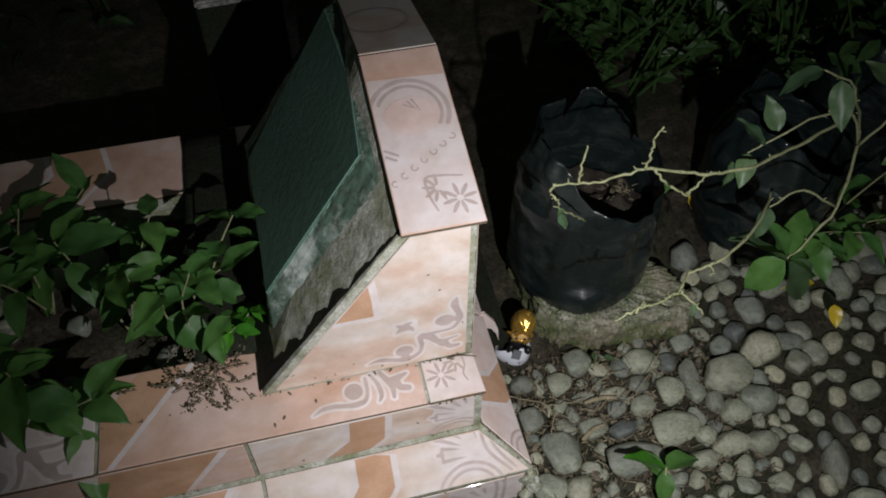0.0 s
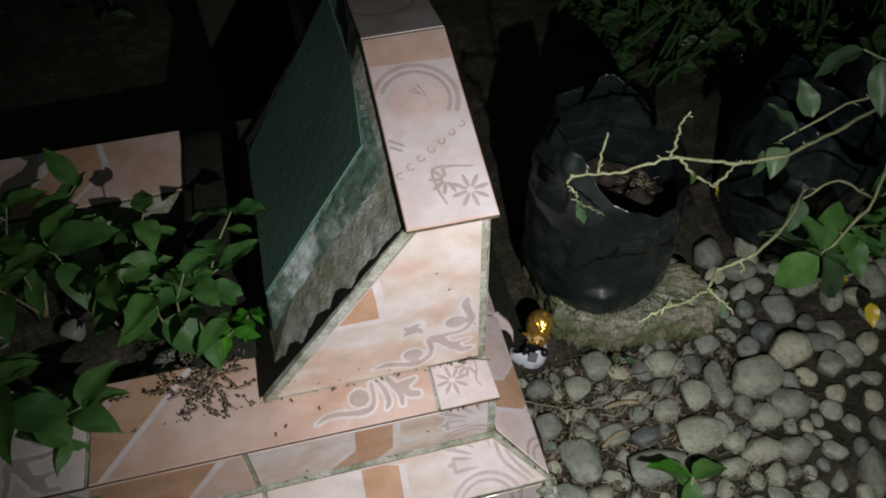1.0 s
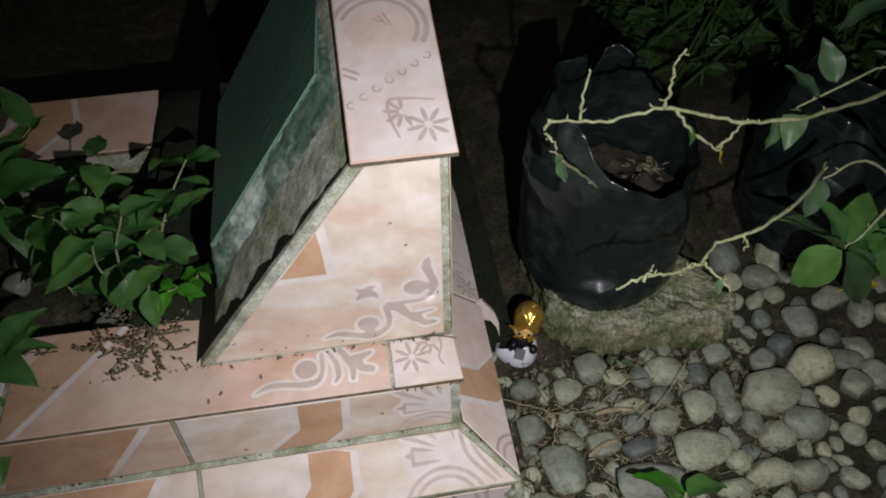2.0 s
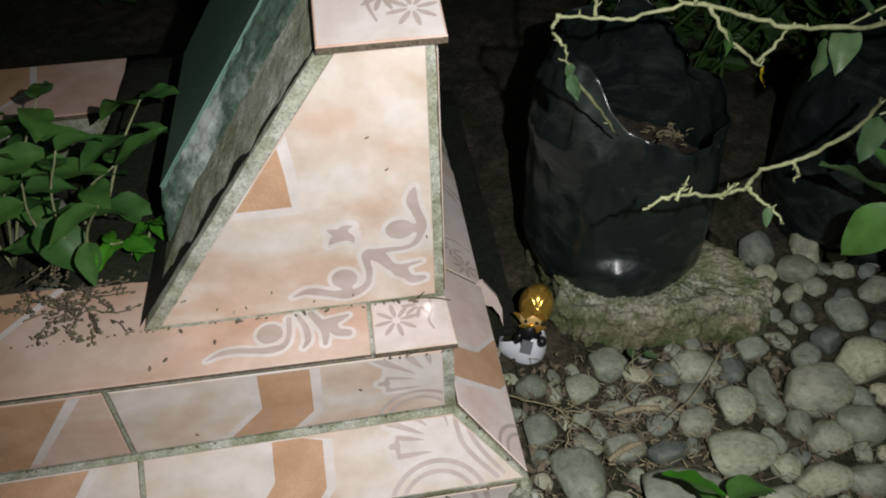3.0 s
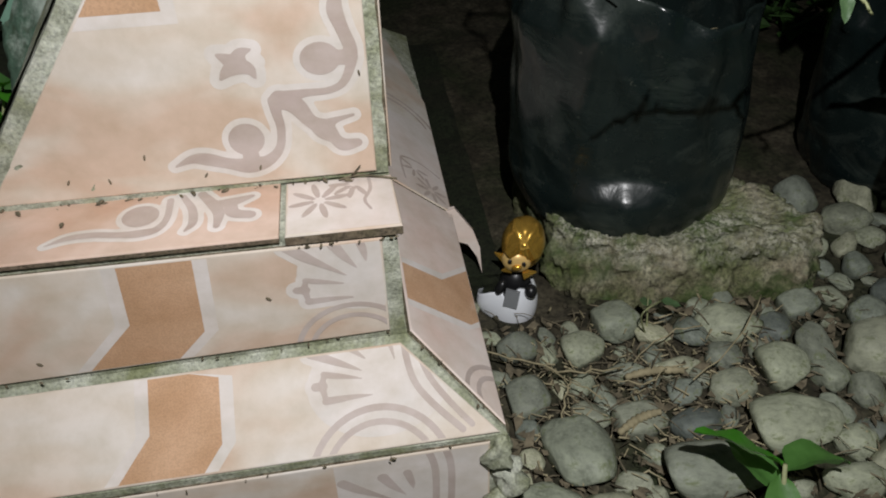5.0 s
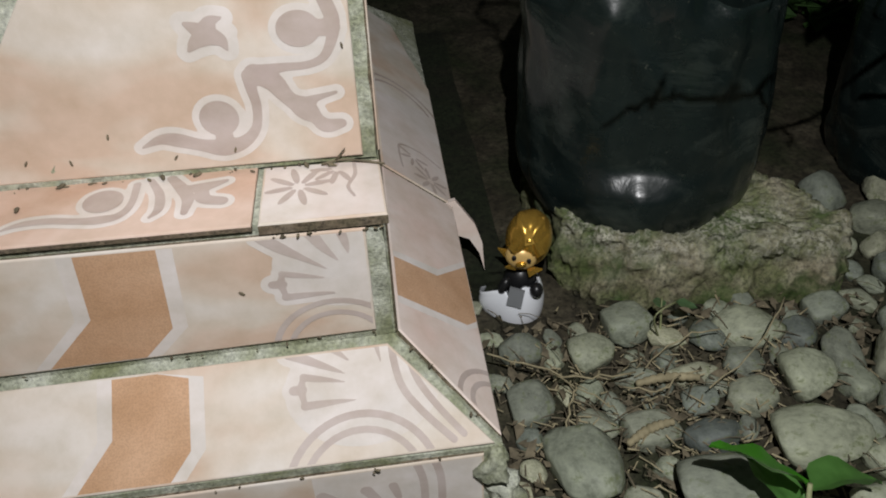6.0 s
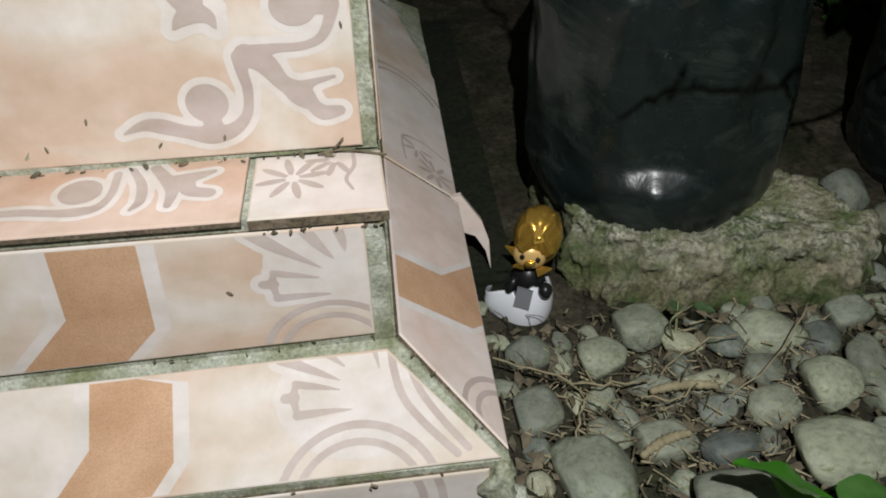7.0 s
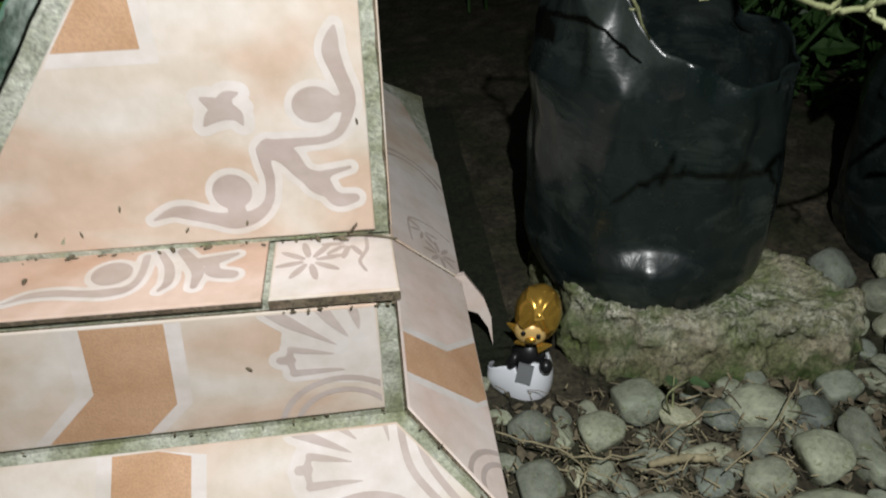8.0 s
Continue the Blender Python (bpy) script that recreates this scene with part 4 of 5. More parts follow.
# ---- leaves, twigs and plants ----
def leaf_mesh(name, material, length, width, droop, fold, seed):
    bm = bmesh.new()
    nu, nv = 10, 6
    g = []
    for i in range(nu + 1):
        t = i / nu
        w = width * (math.sin(math.pi * t ** 0.78) ** 0.85) * (1 - 0.25 * t)
        row = []
        for j in range(nv + 1):
            s = j / nv * 2 - 1
            wav = 0.05 * width * math.sin(t * 13 + seed + s * 2) * abs(s)
            vein = -0.03 * width * abs(math.sin((t - abs(s) * 0.18) * 20)) * (1 - abs(s))
            row.append(bm.verts.new((s * w * 0.5, t * length * (1 - 0.12 * droop * t), -droop * length * 0.35 * t * t + fold * abs(s) * w * 0.5 + wav + vein)))
        g.append(row)
    for i in range(nu):
        for j in range(nv):
            bm.faces.new((g[i][j], g[i][j + 1], g[i + 1][j + 1], g[i + 1][j]))
    bmesh.ops.remove_doubles(bm, verts=bm.verts[:], dist=1e-6)
    me = bpy.data.meshes.new(name)
    bm.to_mesh(me)
    bm.free()
    me.materials.append(material)
    me.polygons.foreach_set("use_smooth", [True] * len(me.polygons))
    return me


def leaf_set(material, length=0.05, width=0.03):
    return [leaf_mesh("leaf", material, length * (1 + 0.08 * k), width * (1 + 0.1 * (k % 3)), 0.35 + 0.35 * (k % 4), 0.15 + 0.12 * (k % 3), k * 1.3) for k in range(5)]


LEAVES, BRIGHT, DUSTY, YELLOW = (leaf_set(m) for m in (M_LEAF, M_LEAFBRIGHT, M_LEAFGREY, M_LEAFYELLOW))


def leaf(parent, meshes, at, azim, pitch, roll, size, rnd):
    ob = new("leaf", rnd.choice(meshes))
    ob.parent = parent
    ob.matrix_basis = Matrix.Translation(at) @ pose(0, 0, 0, 0, 0, azim) @ pose(0, 0, 0, pitch, roll, 0) @ Matrix.Scale(size, 4)
    return ob


def plant(name, base, tips, meshes, label, seed, per_stem=6, size=1.0, stem_r=0.0016, category="plant", group="", stem_mat=None):
    """Stems from base to each tip, with leaves set spirally along their upper part."""
    rnd = random.Random(seed)
    root = thing(name, label, category, group)
    for tip in tips:
        b, t = Vector(base), Vector(tip)
        mid = b.lerp(t, 0.55) + Vector((rnd.uniform(-0.02, 0.02), rnd.uniform(-0.02, 0.02), 0.02))
        pts = [Vector(p) for p in curve([b, mid, t], 6)]
        bm = bmesh.new()
        sweep(bm, pts, [stem_r * (1.25 - 0.7 * k / (len(pts) - 1)) for k in range(len(pts))], 6)
        part("stem", bm, stem_mat or M_TWIG, root, "", True)
        az = rnd.uniform(0, 360)
        for k in range(per_stem):
            f = 0.35 + 0.65 * (k + 0.5) / per_stem
            p = pts[min(len(pts) - 1, int(f * (len(pts) - 1)))]
            leaf(root, meshes, p, az, rnd.uniform(-30, 25), rnd.uniform(-25, 25), size * rnd.uniform(0.65, 1.2), rnd)
            az += 137 + rnd.uniform(-20, 20)
        leaf(root, meshes, t, rnd.uniform(0, 360), rnd.uniform(-10, 40), 0, size * 0.8, rnd)
    return root


# plants that grow in the bed of the grave
BED = "green leafy weed growing in the grave bed"
plant("bed_plant", (-0.36, 0.2, 0.19), [(-0.3, 0.21, 0.33), (-0.37, 0.17, 0.35), (-0.27, 0.27, 0.37)], LEAVES, BED, 1, 5, 1.33, group="weeds in the grave bed")
plant("bed_plant", (-0.45, 0.24, 0.19), [(-0.43, 0.2, 0.37), (-0.5, 0.28, 0.36), (-0.38, 0.3, 0.36)], LEAVES, BED, 2, 6, 1.33, group="weeds in the grave bed")
plant("bed_plant", (-0.56, 0.3, 0.19), [(-0.54, 0.33, 0.38), (-0.6, 0.26, 0.35), (-0.47, 0.38, 0.35)], LEAVES, BED, 3, 6, 1.26, group="weeds in the grave bed")
plant("bed_plant", (-0.52, 0.13, 0.19), [(-0.47, 0.08, 0.29), (-0.56, 0.12, 0.32), (-0.49, 0.05, 0.265)], LEAVES, BED, 4, 4, 1.47, group="weeds in the grave bed")
plant("bed_plant", (-0.7, 0.22, 0.19), [(-0.68, 0.2, 0.34), (-0.74, 0.28, 0.37), (-0.63, 0.17, 0.31)], LEAVES, BED, 5, 5, 1.40, group="weeds in the grave bed")
plant("bed_plant", (-0.31, 0.16, 0.19), [(-0.3, 0.13, 0.3), (-0.27, 0.17, 0.29)], BRIGHT, "young bright green weed beside the headstone foot", 6, 5, 0.7, group="weeds in the grave bed")
plant("bed_plant", (-0.345, 0.15, 0.19), [(-0.33, 0.17, 0.38), (-0.29, 0.11, 0.36)], LEAVES, "tall weed with broad green leaves leaning over the tread", 14, 2, 1.15, group="weeds in the grave bed")
plant("bed_plant", (-0.68, 0.4, 0.19), [(-0.62, 0.4, 0.36), (-0.72, 0.38, 0.38)], LEAVES, BED, 7, 6, 1.19, group="weeds in the grave bed")
plant("bed_plant", (-0.9, 0.28, 0.19), [(-0.85, 0.25, 0.36), (-0.95, 0.3, 0.37), (-0.88, 0.2, 0.33)], LEAVES, BED, 8, 5, 1.40, group="weeds in the grave bed")


def twig(name, label, main, branches, r, group="", material=None, buds=True, seed=0):
    """A knobbly twig: main line, side branches and little stubs."""
    rnd = random.Random(seed)
    root = thing(name, label, "twig", group)
    for k, line in enumerate([main] + branches):
        pts = [Vector(p) for p in curve(line, 5)]
        pts = [p + Vector((rnd.gauss(0, 1), rnd.gauss(0, 1), rnd.gauss(0, 1))) * 0.0009 for p in pts]
        n = len(pts) - 1
        rr = r if k == 0 else r * 0.75
        bm = bmesh.new()
        sweep(bm, pts, [rr * (1.15 - 0.55 * i / n) * (1 + 0.28 * (i % 4 == 0)) for i in range(n + 1)], 7)
        if buds:
            for i in range(2, n, 6):
                d = Vector((rnd.uniform(-1, 1), rnd.uniform(-1, 1), rnd.uniform(-0.2, 1))).normalized()
                sweep(bm, [pts[i], pts[i] + d * 0.004, pts[i] + d * 0.006 + Vector((0, 0, 0.001))], [rr * 0.6, rr * 0.5, rr * 0.25], 5)
        part("stem" if k == 0 else "branch", bm, material or M_TWIG, root, "", True)
    return root


rnd = random.Random(11)
# upper twig, reaching in front of the large bag from the right
ta = twig("twig", "knobbly pale green twig with withered leaf tips above the bag", [(0.56, 0.2, 0.42), (0.45, 0.15, 0.44), (0.36, 0.11, 0.462), (0.3, 0.1, 0.472), (0.255, 0.1, 0.485), (0.205, 0.1, 0.501), (0.17, 0.1, 0.495), (0.14, 0.1, 0.494), (0.099, 0.1, 0.501)],
     [[(0.099, 0.1, 0.501), (0.094, 0.1, 0.488), (0.105, 0.1, 0.474), (0.108, 0.1, 0.458)], [(0.205, 0.1, 0.501), (0.209, 0.098, 0.525), (0.206, 0.096, 0.55), (0.213, 0.095, 0.566)],
      [(0.22, 0.1, 0.497), (0.24, 0.1, 0.47), (0.262, 0.1, 0.45), (0.278, 0.1, 0.437)], [(0.272, 0.1, 0.443), (0.284, 0.1, 0.46), (0.296, 0.1, 0.478)], [(0.128, 0.101, 0.495), (0.126, 0.1, 0.52), (0.131, 0.1, 0.555)], [(0.114, 0.112, 0.445), (0.15, 0.145, 0.388), (0.192, 0.183, 0.323)]], 0.002, "twigs over the bags", seed=3)
for p, az, pt, s in (((0.108, 0.1, 0.46), 200, -70, 0.35), ((0.112, 0.1, 0.45), 150, -80, 0.4), ((0.279, 0.1, 0.438), 80, -70, 0.3)):
    leaf(ta, YELLOW if s < 0.34 else DUSTY, p, az, pt, 20, s, rnd)
leaf(ta, LEAVES, (0.232, 0.1, 0.48), 280, -40, 0, 0.55, rnd)
# lower twig, nearer
tb = twig("twig", "bare knobbly pale green twig reaching over the pebbles", [(0.44, 0.15, 0.36), (0.38, 0.085, 0.385), (0.313, 0.036, 0.396), (0.28, 0.027, 0.392), (0.252, 0.02, 0.393), (0.229, -0.003, 0.397), (0.205, -0.014, 0.401), (0.186, -0.022, 0.408), (0.157, -0.033, 0.421), (0.143, -0.037, 0.422), (0.132, -0.039, 0.416)],
     [[(0.229, -0.003, 0.397), (0.238, -0.014, 0.39), (0.243, -0.024, 0.388), (0.25, -0.031, 0.379)], [(0.28, 0.027, 0.392), (0.287, 0.024, 0.384), (0.284, 0.022, 0.374)], [(0.205, -0.014, 0.401), (0.209, -0.016, 0.41), (0.212, -0.017, 0.413)],
      [(0.157, -0.033, 0.421), (0.16, -0.034, 0.43), (0.161, -0.035, 0.433)]], 0.0017, "twigs over the bags", seed=4)
leaf(tb, DUSTY, (0.24, -0.019, 0.389), 180, -60, 0, 0.28, rnd)
# twigs and leaves to the right
tc = twig("twig", "leafy twig with drooping green leaves beside the second bag", [(0.66, 0.3, 0.36), (0.6, 0.2, 0.36), (0.54, 0.13, 0.32), (0.49, 0.105, 0.275), (0.468, 0.1, 0.262)],
     [[(0.54, 0.13, 0.32), (0.47, 0.13, 0.37), (0.42, 0.12, 0.36)], [(0.6, 0.2, 0.36), (0.54, 0.18, 0.45), (0.46, 0.16, 0.47), (0.38, 0.15, 0.44)], [(0.54, 0.18, 0.45), (0.5, 0.16, 0.52), (0.44, 0.15, 0.56)], [(0.6, 0.2, 0.36), (0.63, 0.18, 0.46), (0.66, 0.18, 0.52)]], 0.0022, "twigs over the bags", seed=5)
for p, az, pt, rl, s in (((0.468, 0.098, 0.262), 92, 38, 20, 1.75), ((0.468, 0.1, 0.265), 40, 60, 0, 1.3), ((0.466, 0.098, 0.26), 112, -58, -20, 1.6), ((0.47, 0.096, 0.258), 215, -66, 25, 1.9), ((0.475, 0.1, 0.26), 265, -20, 10, 1.6), ((0.475, 0.1, 0.265), 320, 15, -10, 1.4)):
    leaf(tc, DUSTY if s > 1.65 else LEAVES, p, az, pt, rl, s, rnd)
for p, az, pt, s in (((0.4, 0.15, 0.45), 40, 30, 1.0), ((0.38, 0.15, 0.44), 150, -30, 0.9), ((0.42, 0.16, 0.46), 0, 55, 1.0), ((0.44, 0.15, 0.56), 80, -10, 1.0), ((0.48, 0.16, 0.53), 150, -50, 1.0), ((0.66, 0.18, 0.52), 200, -30, 1.4), ((0.63, 0.18, 0.46), 20, 10, 1.3), ((0.42, 0.12, 0.36), 170, -60, 1.0), ((0.36, 0.15, 0.43), 200, -70, 0.8)):
    leaf(tc, DUSTY, p, az, pt, rnd.uniform(-20, 20), s, rnd)
plant("shrub", (0.66, 0.28, 0.0), [(0.6, 0.12, 0.26), (0.68, 0.1, 0.3), (0.75, 0.2, 0.36), (0.58, 0.16, 0.2), (0.8, 0.12, 0.26)], LEAVES, "leafy green shrub beside the pebbles", 21, 6, 1.15)
for k, (p, az) in enumerate((((0.555, 0.11, 0.165), 60), ((0.575, 0.075, 0.15), 160))):
    ob = leaf(None, YELLOW, p, az, -25, 10, 0.75, rnd)
    ob.name = "fallen_leaf"
    tagged(ob, "bright yellow withered leaf caught on the shrub", "leaf")
# low seedling with large bright leaves at the near edge of the pebbles
sd = thing("seedling", "low seedling with broad bright green leaves among pebbles", "plant")
bm = bmesh.new()
sweep(bm, [(0.255, -0.09, 0.0), (0.253, -0.088, 0.04), (0.25, -0.082, 0.075)], [0.0022, 0.002, 0.0016])
part("stem", bm, M_TWIG, sd, "", True)
for p, az, pt, rl, s in (((0.248, -0.082, 0.076), 86, 33, 28, 1.42), ((0.252, -0.082, 0.07), 285, 5, -20, 1.1), ((0.25, -0.08, 0.062), 170, -25, 0, 1.0), ((0.25, -0.085, 0.05), 15, 0, 10, 0.9)):
    leaf(sd, BRIGHT[:1] if s > 1.2 else LEAVES, p, az, pt, rl, s, rnd)
plant("seedling", (0.232, 0.13, 0.0), [(0.238, 0.125, 0.05), (0.226, 0.125, 0.045)], DUSTY, "tiny two leaved seedling among the pebbles", 31, 0, 0.5, 0.0009)

# ---- pebbles ----
def pebble_mesh(seed):
    bm = bmesh.new()
    bmesh.ops.create_icosphere(bm, subdivisions=3, radius=1)
    o = Vector((seed * 3.1, seed * 1.3, seed * 2.2))
    r = random.Random(seed + 40)
    cuts = [(Vector((r.gauss(0, 1), r.gauss(0, 1), r.gauss(0.2, 0.8))).normalized(), r.uniform(0.6, 0.88)) for _ in range(9)]
    for v in bm.verts:
        n1 = noise.noise(v.co * 0.85 + o) * 0.3 + noise.noise(v.co * 1.9 + o) * 0.1 + noise.noise(v.co * 5 + o) * 0.022
        v.co *= 1 + n1
        for d, far in cuts:
            over = v.co.dot(d) - far
            if over > 0:
                v.co -= d * over * 0.9
        if v.co.z > 0.62:
            v.co.z = 0.62 + (v.co.z - 0.62) * 0.45
    me = bpy.data.meshes.new("pebble")
    bm.to_mesh(me)
    bm.free()
    me.materials.append(M_STONE)
    me.polygons.foreach_set("use_smooth", [True] * len(me.polygons))
    return me


PEBBLES = [pebble_mesh(k) for k in range(9)]
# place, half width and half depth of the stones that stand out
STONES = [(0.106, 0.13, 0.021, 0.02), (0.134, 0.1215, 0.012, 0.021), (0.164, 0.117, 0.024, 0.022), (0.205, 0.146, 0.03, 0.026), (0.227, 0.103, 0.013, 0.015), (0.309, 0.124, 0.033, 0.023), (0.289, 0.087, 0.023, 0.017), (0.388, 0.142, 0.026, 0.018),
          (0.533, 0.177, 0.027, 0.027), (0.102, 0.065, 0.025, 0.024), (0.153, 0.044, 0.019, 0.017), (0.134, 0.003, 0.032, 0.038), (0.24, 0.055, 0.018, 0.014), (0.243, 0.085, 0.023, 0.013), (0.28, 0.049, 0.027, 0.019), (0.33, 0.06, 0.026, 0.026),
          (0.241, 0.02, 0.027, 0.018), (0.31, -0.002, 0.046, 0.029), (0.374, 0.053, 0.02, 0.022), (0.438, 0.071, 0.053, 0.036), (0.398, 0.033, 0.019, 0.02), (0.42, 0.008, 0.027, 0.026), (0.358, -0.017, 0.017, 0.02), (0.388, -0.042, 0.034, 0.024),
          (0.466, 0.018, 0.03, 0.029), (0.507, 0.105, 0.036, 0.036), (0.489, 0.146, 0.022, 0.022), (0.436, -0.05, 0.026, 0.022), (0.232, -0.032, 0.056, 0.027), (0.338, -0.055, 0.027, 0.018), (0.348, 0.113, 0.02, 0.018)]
rnd = random.Random(5)
laid = []


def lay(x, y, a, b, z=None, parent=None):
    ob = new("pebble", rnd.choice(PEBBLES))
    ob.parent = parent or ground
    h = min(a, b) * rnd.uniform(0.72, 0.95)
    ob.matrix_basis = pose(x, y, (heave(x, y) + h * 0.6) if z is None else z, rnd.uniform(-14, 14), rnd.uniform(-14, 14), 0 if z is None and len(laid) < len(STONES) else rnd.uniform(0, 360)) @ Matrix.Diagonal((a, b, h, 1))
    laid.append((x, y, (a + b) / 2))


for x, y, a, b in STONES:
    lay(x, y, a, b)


def blocked(x, y, r):
    if x < 0.066 + r * 0.8 and y > -0.066 - r * 0.8:
        return True
    if 0.14 - r < x < 0.425 + r and 0.168 - r * 0.6 < y < 0.45:
        return True
    return math.hypot(x - 0.119, y - 0.19) < 0.03 + r


tries = 0
for count, x0, x1, y0, y1, sizes in ((110, 0.07, 0.5, -0.12, 0.2, (0.024, 0.02, 0.017, 0.014, 0.011)), (280, 0.07, 0.85, -0.3, 0.32, (0.03, 0.026, 0.022, 0.018, 0.015))):
    tries = 0
    while len(laid) < count and tries < 40000:
        tries += 1
        x, y = rnd.uniform(x0, x1), rnd.uniform(y0, y1)
        if y > 0.2 and x < 0.43:
            continue
        r = rnd.choice(sizes) * rnd.uniform(0.9, 1.12)
        if blocked(x, y, r) or any(math.hypot(x - p, y - q) < (r + s) * 0.8 for p, q, s in laid):
            continue
        e = rnd.uniform(0.8, 1.3)
        lay(x, y, r * e, r / e)
# farther pebbles, too many to count
bm = bmesh.new()
for k in range(260):
    x, y = rnd.uniform(0.8, 1.7), rnd.uniform(-0.4, 0.35)
    if rnd.random() < 0.4:
        x, y = rnd.uniform(0.0, 1.2), rnd.uniform(-0.6, -0.3)
    r = rnd.uniform(0.016, 0.03)
    bmesh.ops.create_icosphere(bm, subdivisions=2, radius=1, matrix=pose(x, y, heave(x, y) + r * 0.4, 0, 0, rnd.uniform(0, 360)) @ Matrix.Diagonal((r * 1.2, r * 0.9, r * 0.7, 1)))
tagged(part("far_pebbles", bm, M_STONE, None, "grey river pebbles spread beside the grave", True), category="pebbles", kind="stuff")
# pebbles in the grave bed
bed_count = 0
while bed_count < 70:
    x, y = rnd.uniform(-1.0, -0.3), rnd.uniform(0.14, 0.42)
    r = rnd.uniform(0.016, 0.03)
    lay(x, y, r * 1.15, r * 0.9, 0.198 + rnd.uniform(-0.004, 0.012), grave)
    bed_count += 1
# small gravel between the stones, as one sheet of stuff
bm = bmesh.new()
for k in range(700):
    x, y = rnd.uniform(0.065, 0.8), rnd.uniform(-0.3, 0.3)
    if x < 0.066 and y > -0.066:
        continue
    r = rnd.uniform(0.002, 0.0065)
    bmesh.ops.create_icosphere(bm, subdivisions=1, radius=1, matrix=pose(x, y, heave(x, y) + r * 0.5, rnd.uniform(0, 90), rnd.uniform(0, 90), rnd.uniform(0, 90)) @ Matrix.Diagonal((r, r * rnd.uniform(0.6, 1.2), r * 0.7, 1)))
tagged(part("gravel", bm, M_SOIL, None, "small gravel between the river pebbles", True), category="gravel", kind="stuff")

# dry sticks and leaf litter between the stones and on the tread
bm = bmesh.new()
for k in range(480):
    x, y = rnd.uniform(0.068, 0.5), rnd.uniform(-0.12, 0.17)
    if rnd.random() < 0.35:
        x, y = rnd.gauss(0.2, 0.06), rnd.gauss(0.06, 0.04)
    if x < 0.07 and y > -0.07:
        continue
    t, l = rnd.uniform(0, math.tau), rnd.uniform(0.006, 0.03)
    z = heave(x, y) + rnd.uniform(0.004, 0.02)
    d = Vector((math.cos(t), math.sin(t), rnd.uniform(-0.15, 0.15)))
    p = Vector((x, y, z))
    if x + d.x * l < 0.07:
        continue
    r = rnd.uniform(0.0003, 0.0008)
    sweep(bm, [p, p + d * l * 0.5 + Vector((0, 0, 0.002)), p + d * l], [r, r, r * 0.6], 4)
for k in range(800):
    x, y = rnd.uniform(0.075, 0.45), rnd.uniform(-0.1, 0.16)
    s = rnd.uniform(0.003, 0.009)
    m = pose(x, y, heave(x, y) + rnd.uniform(0.004, 0.014), rnd.uniform(-40, 40), rnd.uniform(-40, 40), rnd.uniform(0, 360))
    bm.faces.new([bm.verts.new(m @ Vector(q)) for q in ((-s, -s * 0.4, 0), (0, -s * 0.55, 0.001), (s, 0, 0.002), (0, s * 0.5, 0.001))])
tagged(part("litter", bm, M_DRY, None, "dry brown sticks and leaf litter between pebbles"), category="leaf litter", kind="stuff")
bm = bmesh.new()
for k in range(420):
    x, y = rnd.gauss(0.2, 0.09), rnd.gauss(0.05, 0.06)
    if x < 0.075:
        continue
    t, l = rnd.uniform(0, math.tau), rnd.uniform(0.003, 0.016)
    p = Vector((x, y, heave(x, y) + rnd.uniform(0.006, 0.02)))
    q = p + Vector((math.cos(t) * l, math.sin(t) * l, rnd.uniform(-0.003, 0.003)))
    if q.x > 0.072:
        sweep(bm, [p, q], [rnd.uniform(0.0005, 0.0013), 0.0005], 4)
tagged(part("pale_litter", bm, M_STRAW, None, "pale dry stalk bits between the pebbles"), category="leaf litter", kind="stuff")
for line, r in (([(0.07, 0.1, 0.035), (0.11, 0.085, 0.03), (0.15, 0.07, 0.028), (0.19, 0.075, 0.022)], 0.0011), ([(0.125, 0.03, 0.012), (0.132, 0.05, 0.03), (0.14, 0.062, 0.03)], 0.0011), ([(0.24, 0.04, 0.035), (0.29, 0.075, 0.04), (0.33, 0.115, 0.05)], 0.0009), ([(0.2, 0.08, 0.02), (0.235, 0.1, 0.03), (0.27, 0.1, 0.035)], 0.0009), ([(0.175, 0.06, 0.025), (0.2, 0.05, 0.026), (0.22, 0.06, 0.03)], 0.0009), ([(0.12, 0.085, 0.025), (0.15, 0.05, 0.028), (0.165, 0.04, 0.02)], 0.0008)):
    bm = bmesh.new()
    pts = curve(line, 4)
    pts = [tuple(np.array(p) + np.random.normal(0, 0.0012, 3)) for p in pts]
    sweep(bm, pts, [r * 0.75] * len(pts), 6)
    tagged(part("dry_stick", bm, M_STRAW, None, "thin dry stick lying across the pebbles", True), category="stick", group="dry sticks")

# dry roots and straw on the soil of the large bag
bm = bmesh.new()
for k in range(60):
    x, y, t = rnd.gauss(0.31, 0.012), rnd.gauss(0.315, 0.009), rnd.uniform(0, math.tau)
    p = Vector((x, y, 0.218 + rnd.uniform(-0.004, 0.005)))
    q = p + Vector((math.cos(t), math.sin(t), rnd.uniform(-0.2, 0.3))) * rnd.uniform(0.004, 0.011)
    sweep(bm, [p, p.lerp(q, 0.5) + Vector((0, 0, 0.001)), q], [0.0004, 0.0005, 0.0003], 4)
tagged(part("straw", bm, M_STRAW, None, "pale dry straw and roots on the potting soil"), category="straw", kind="stuff")
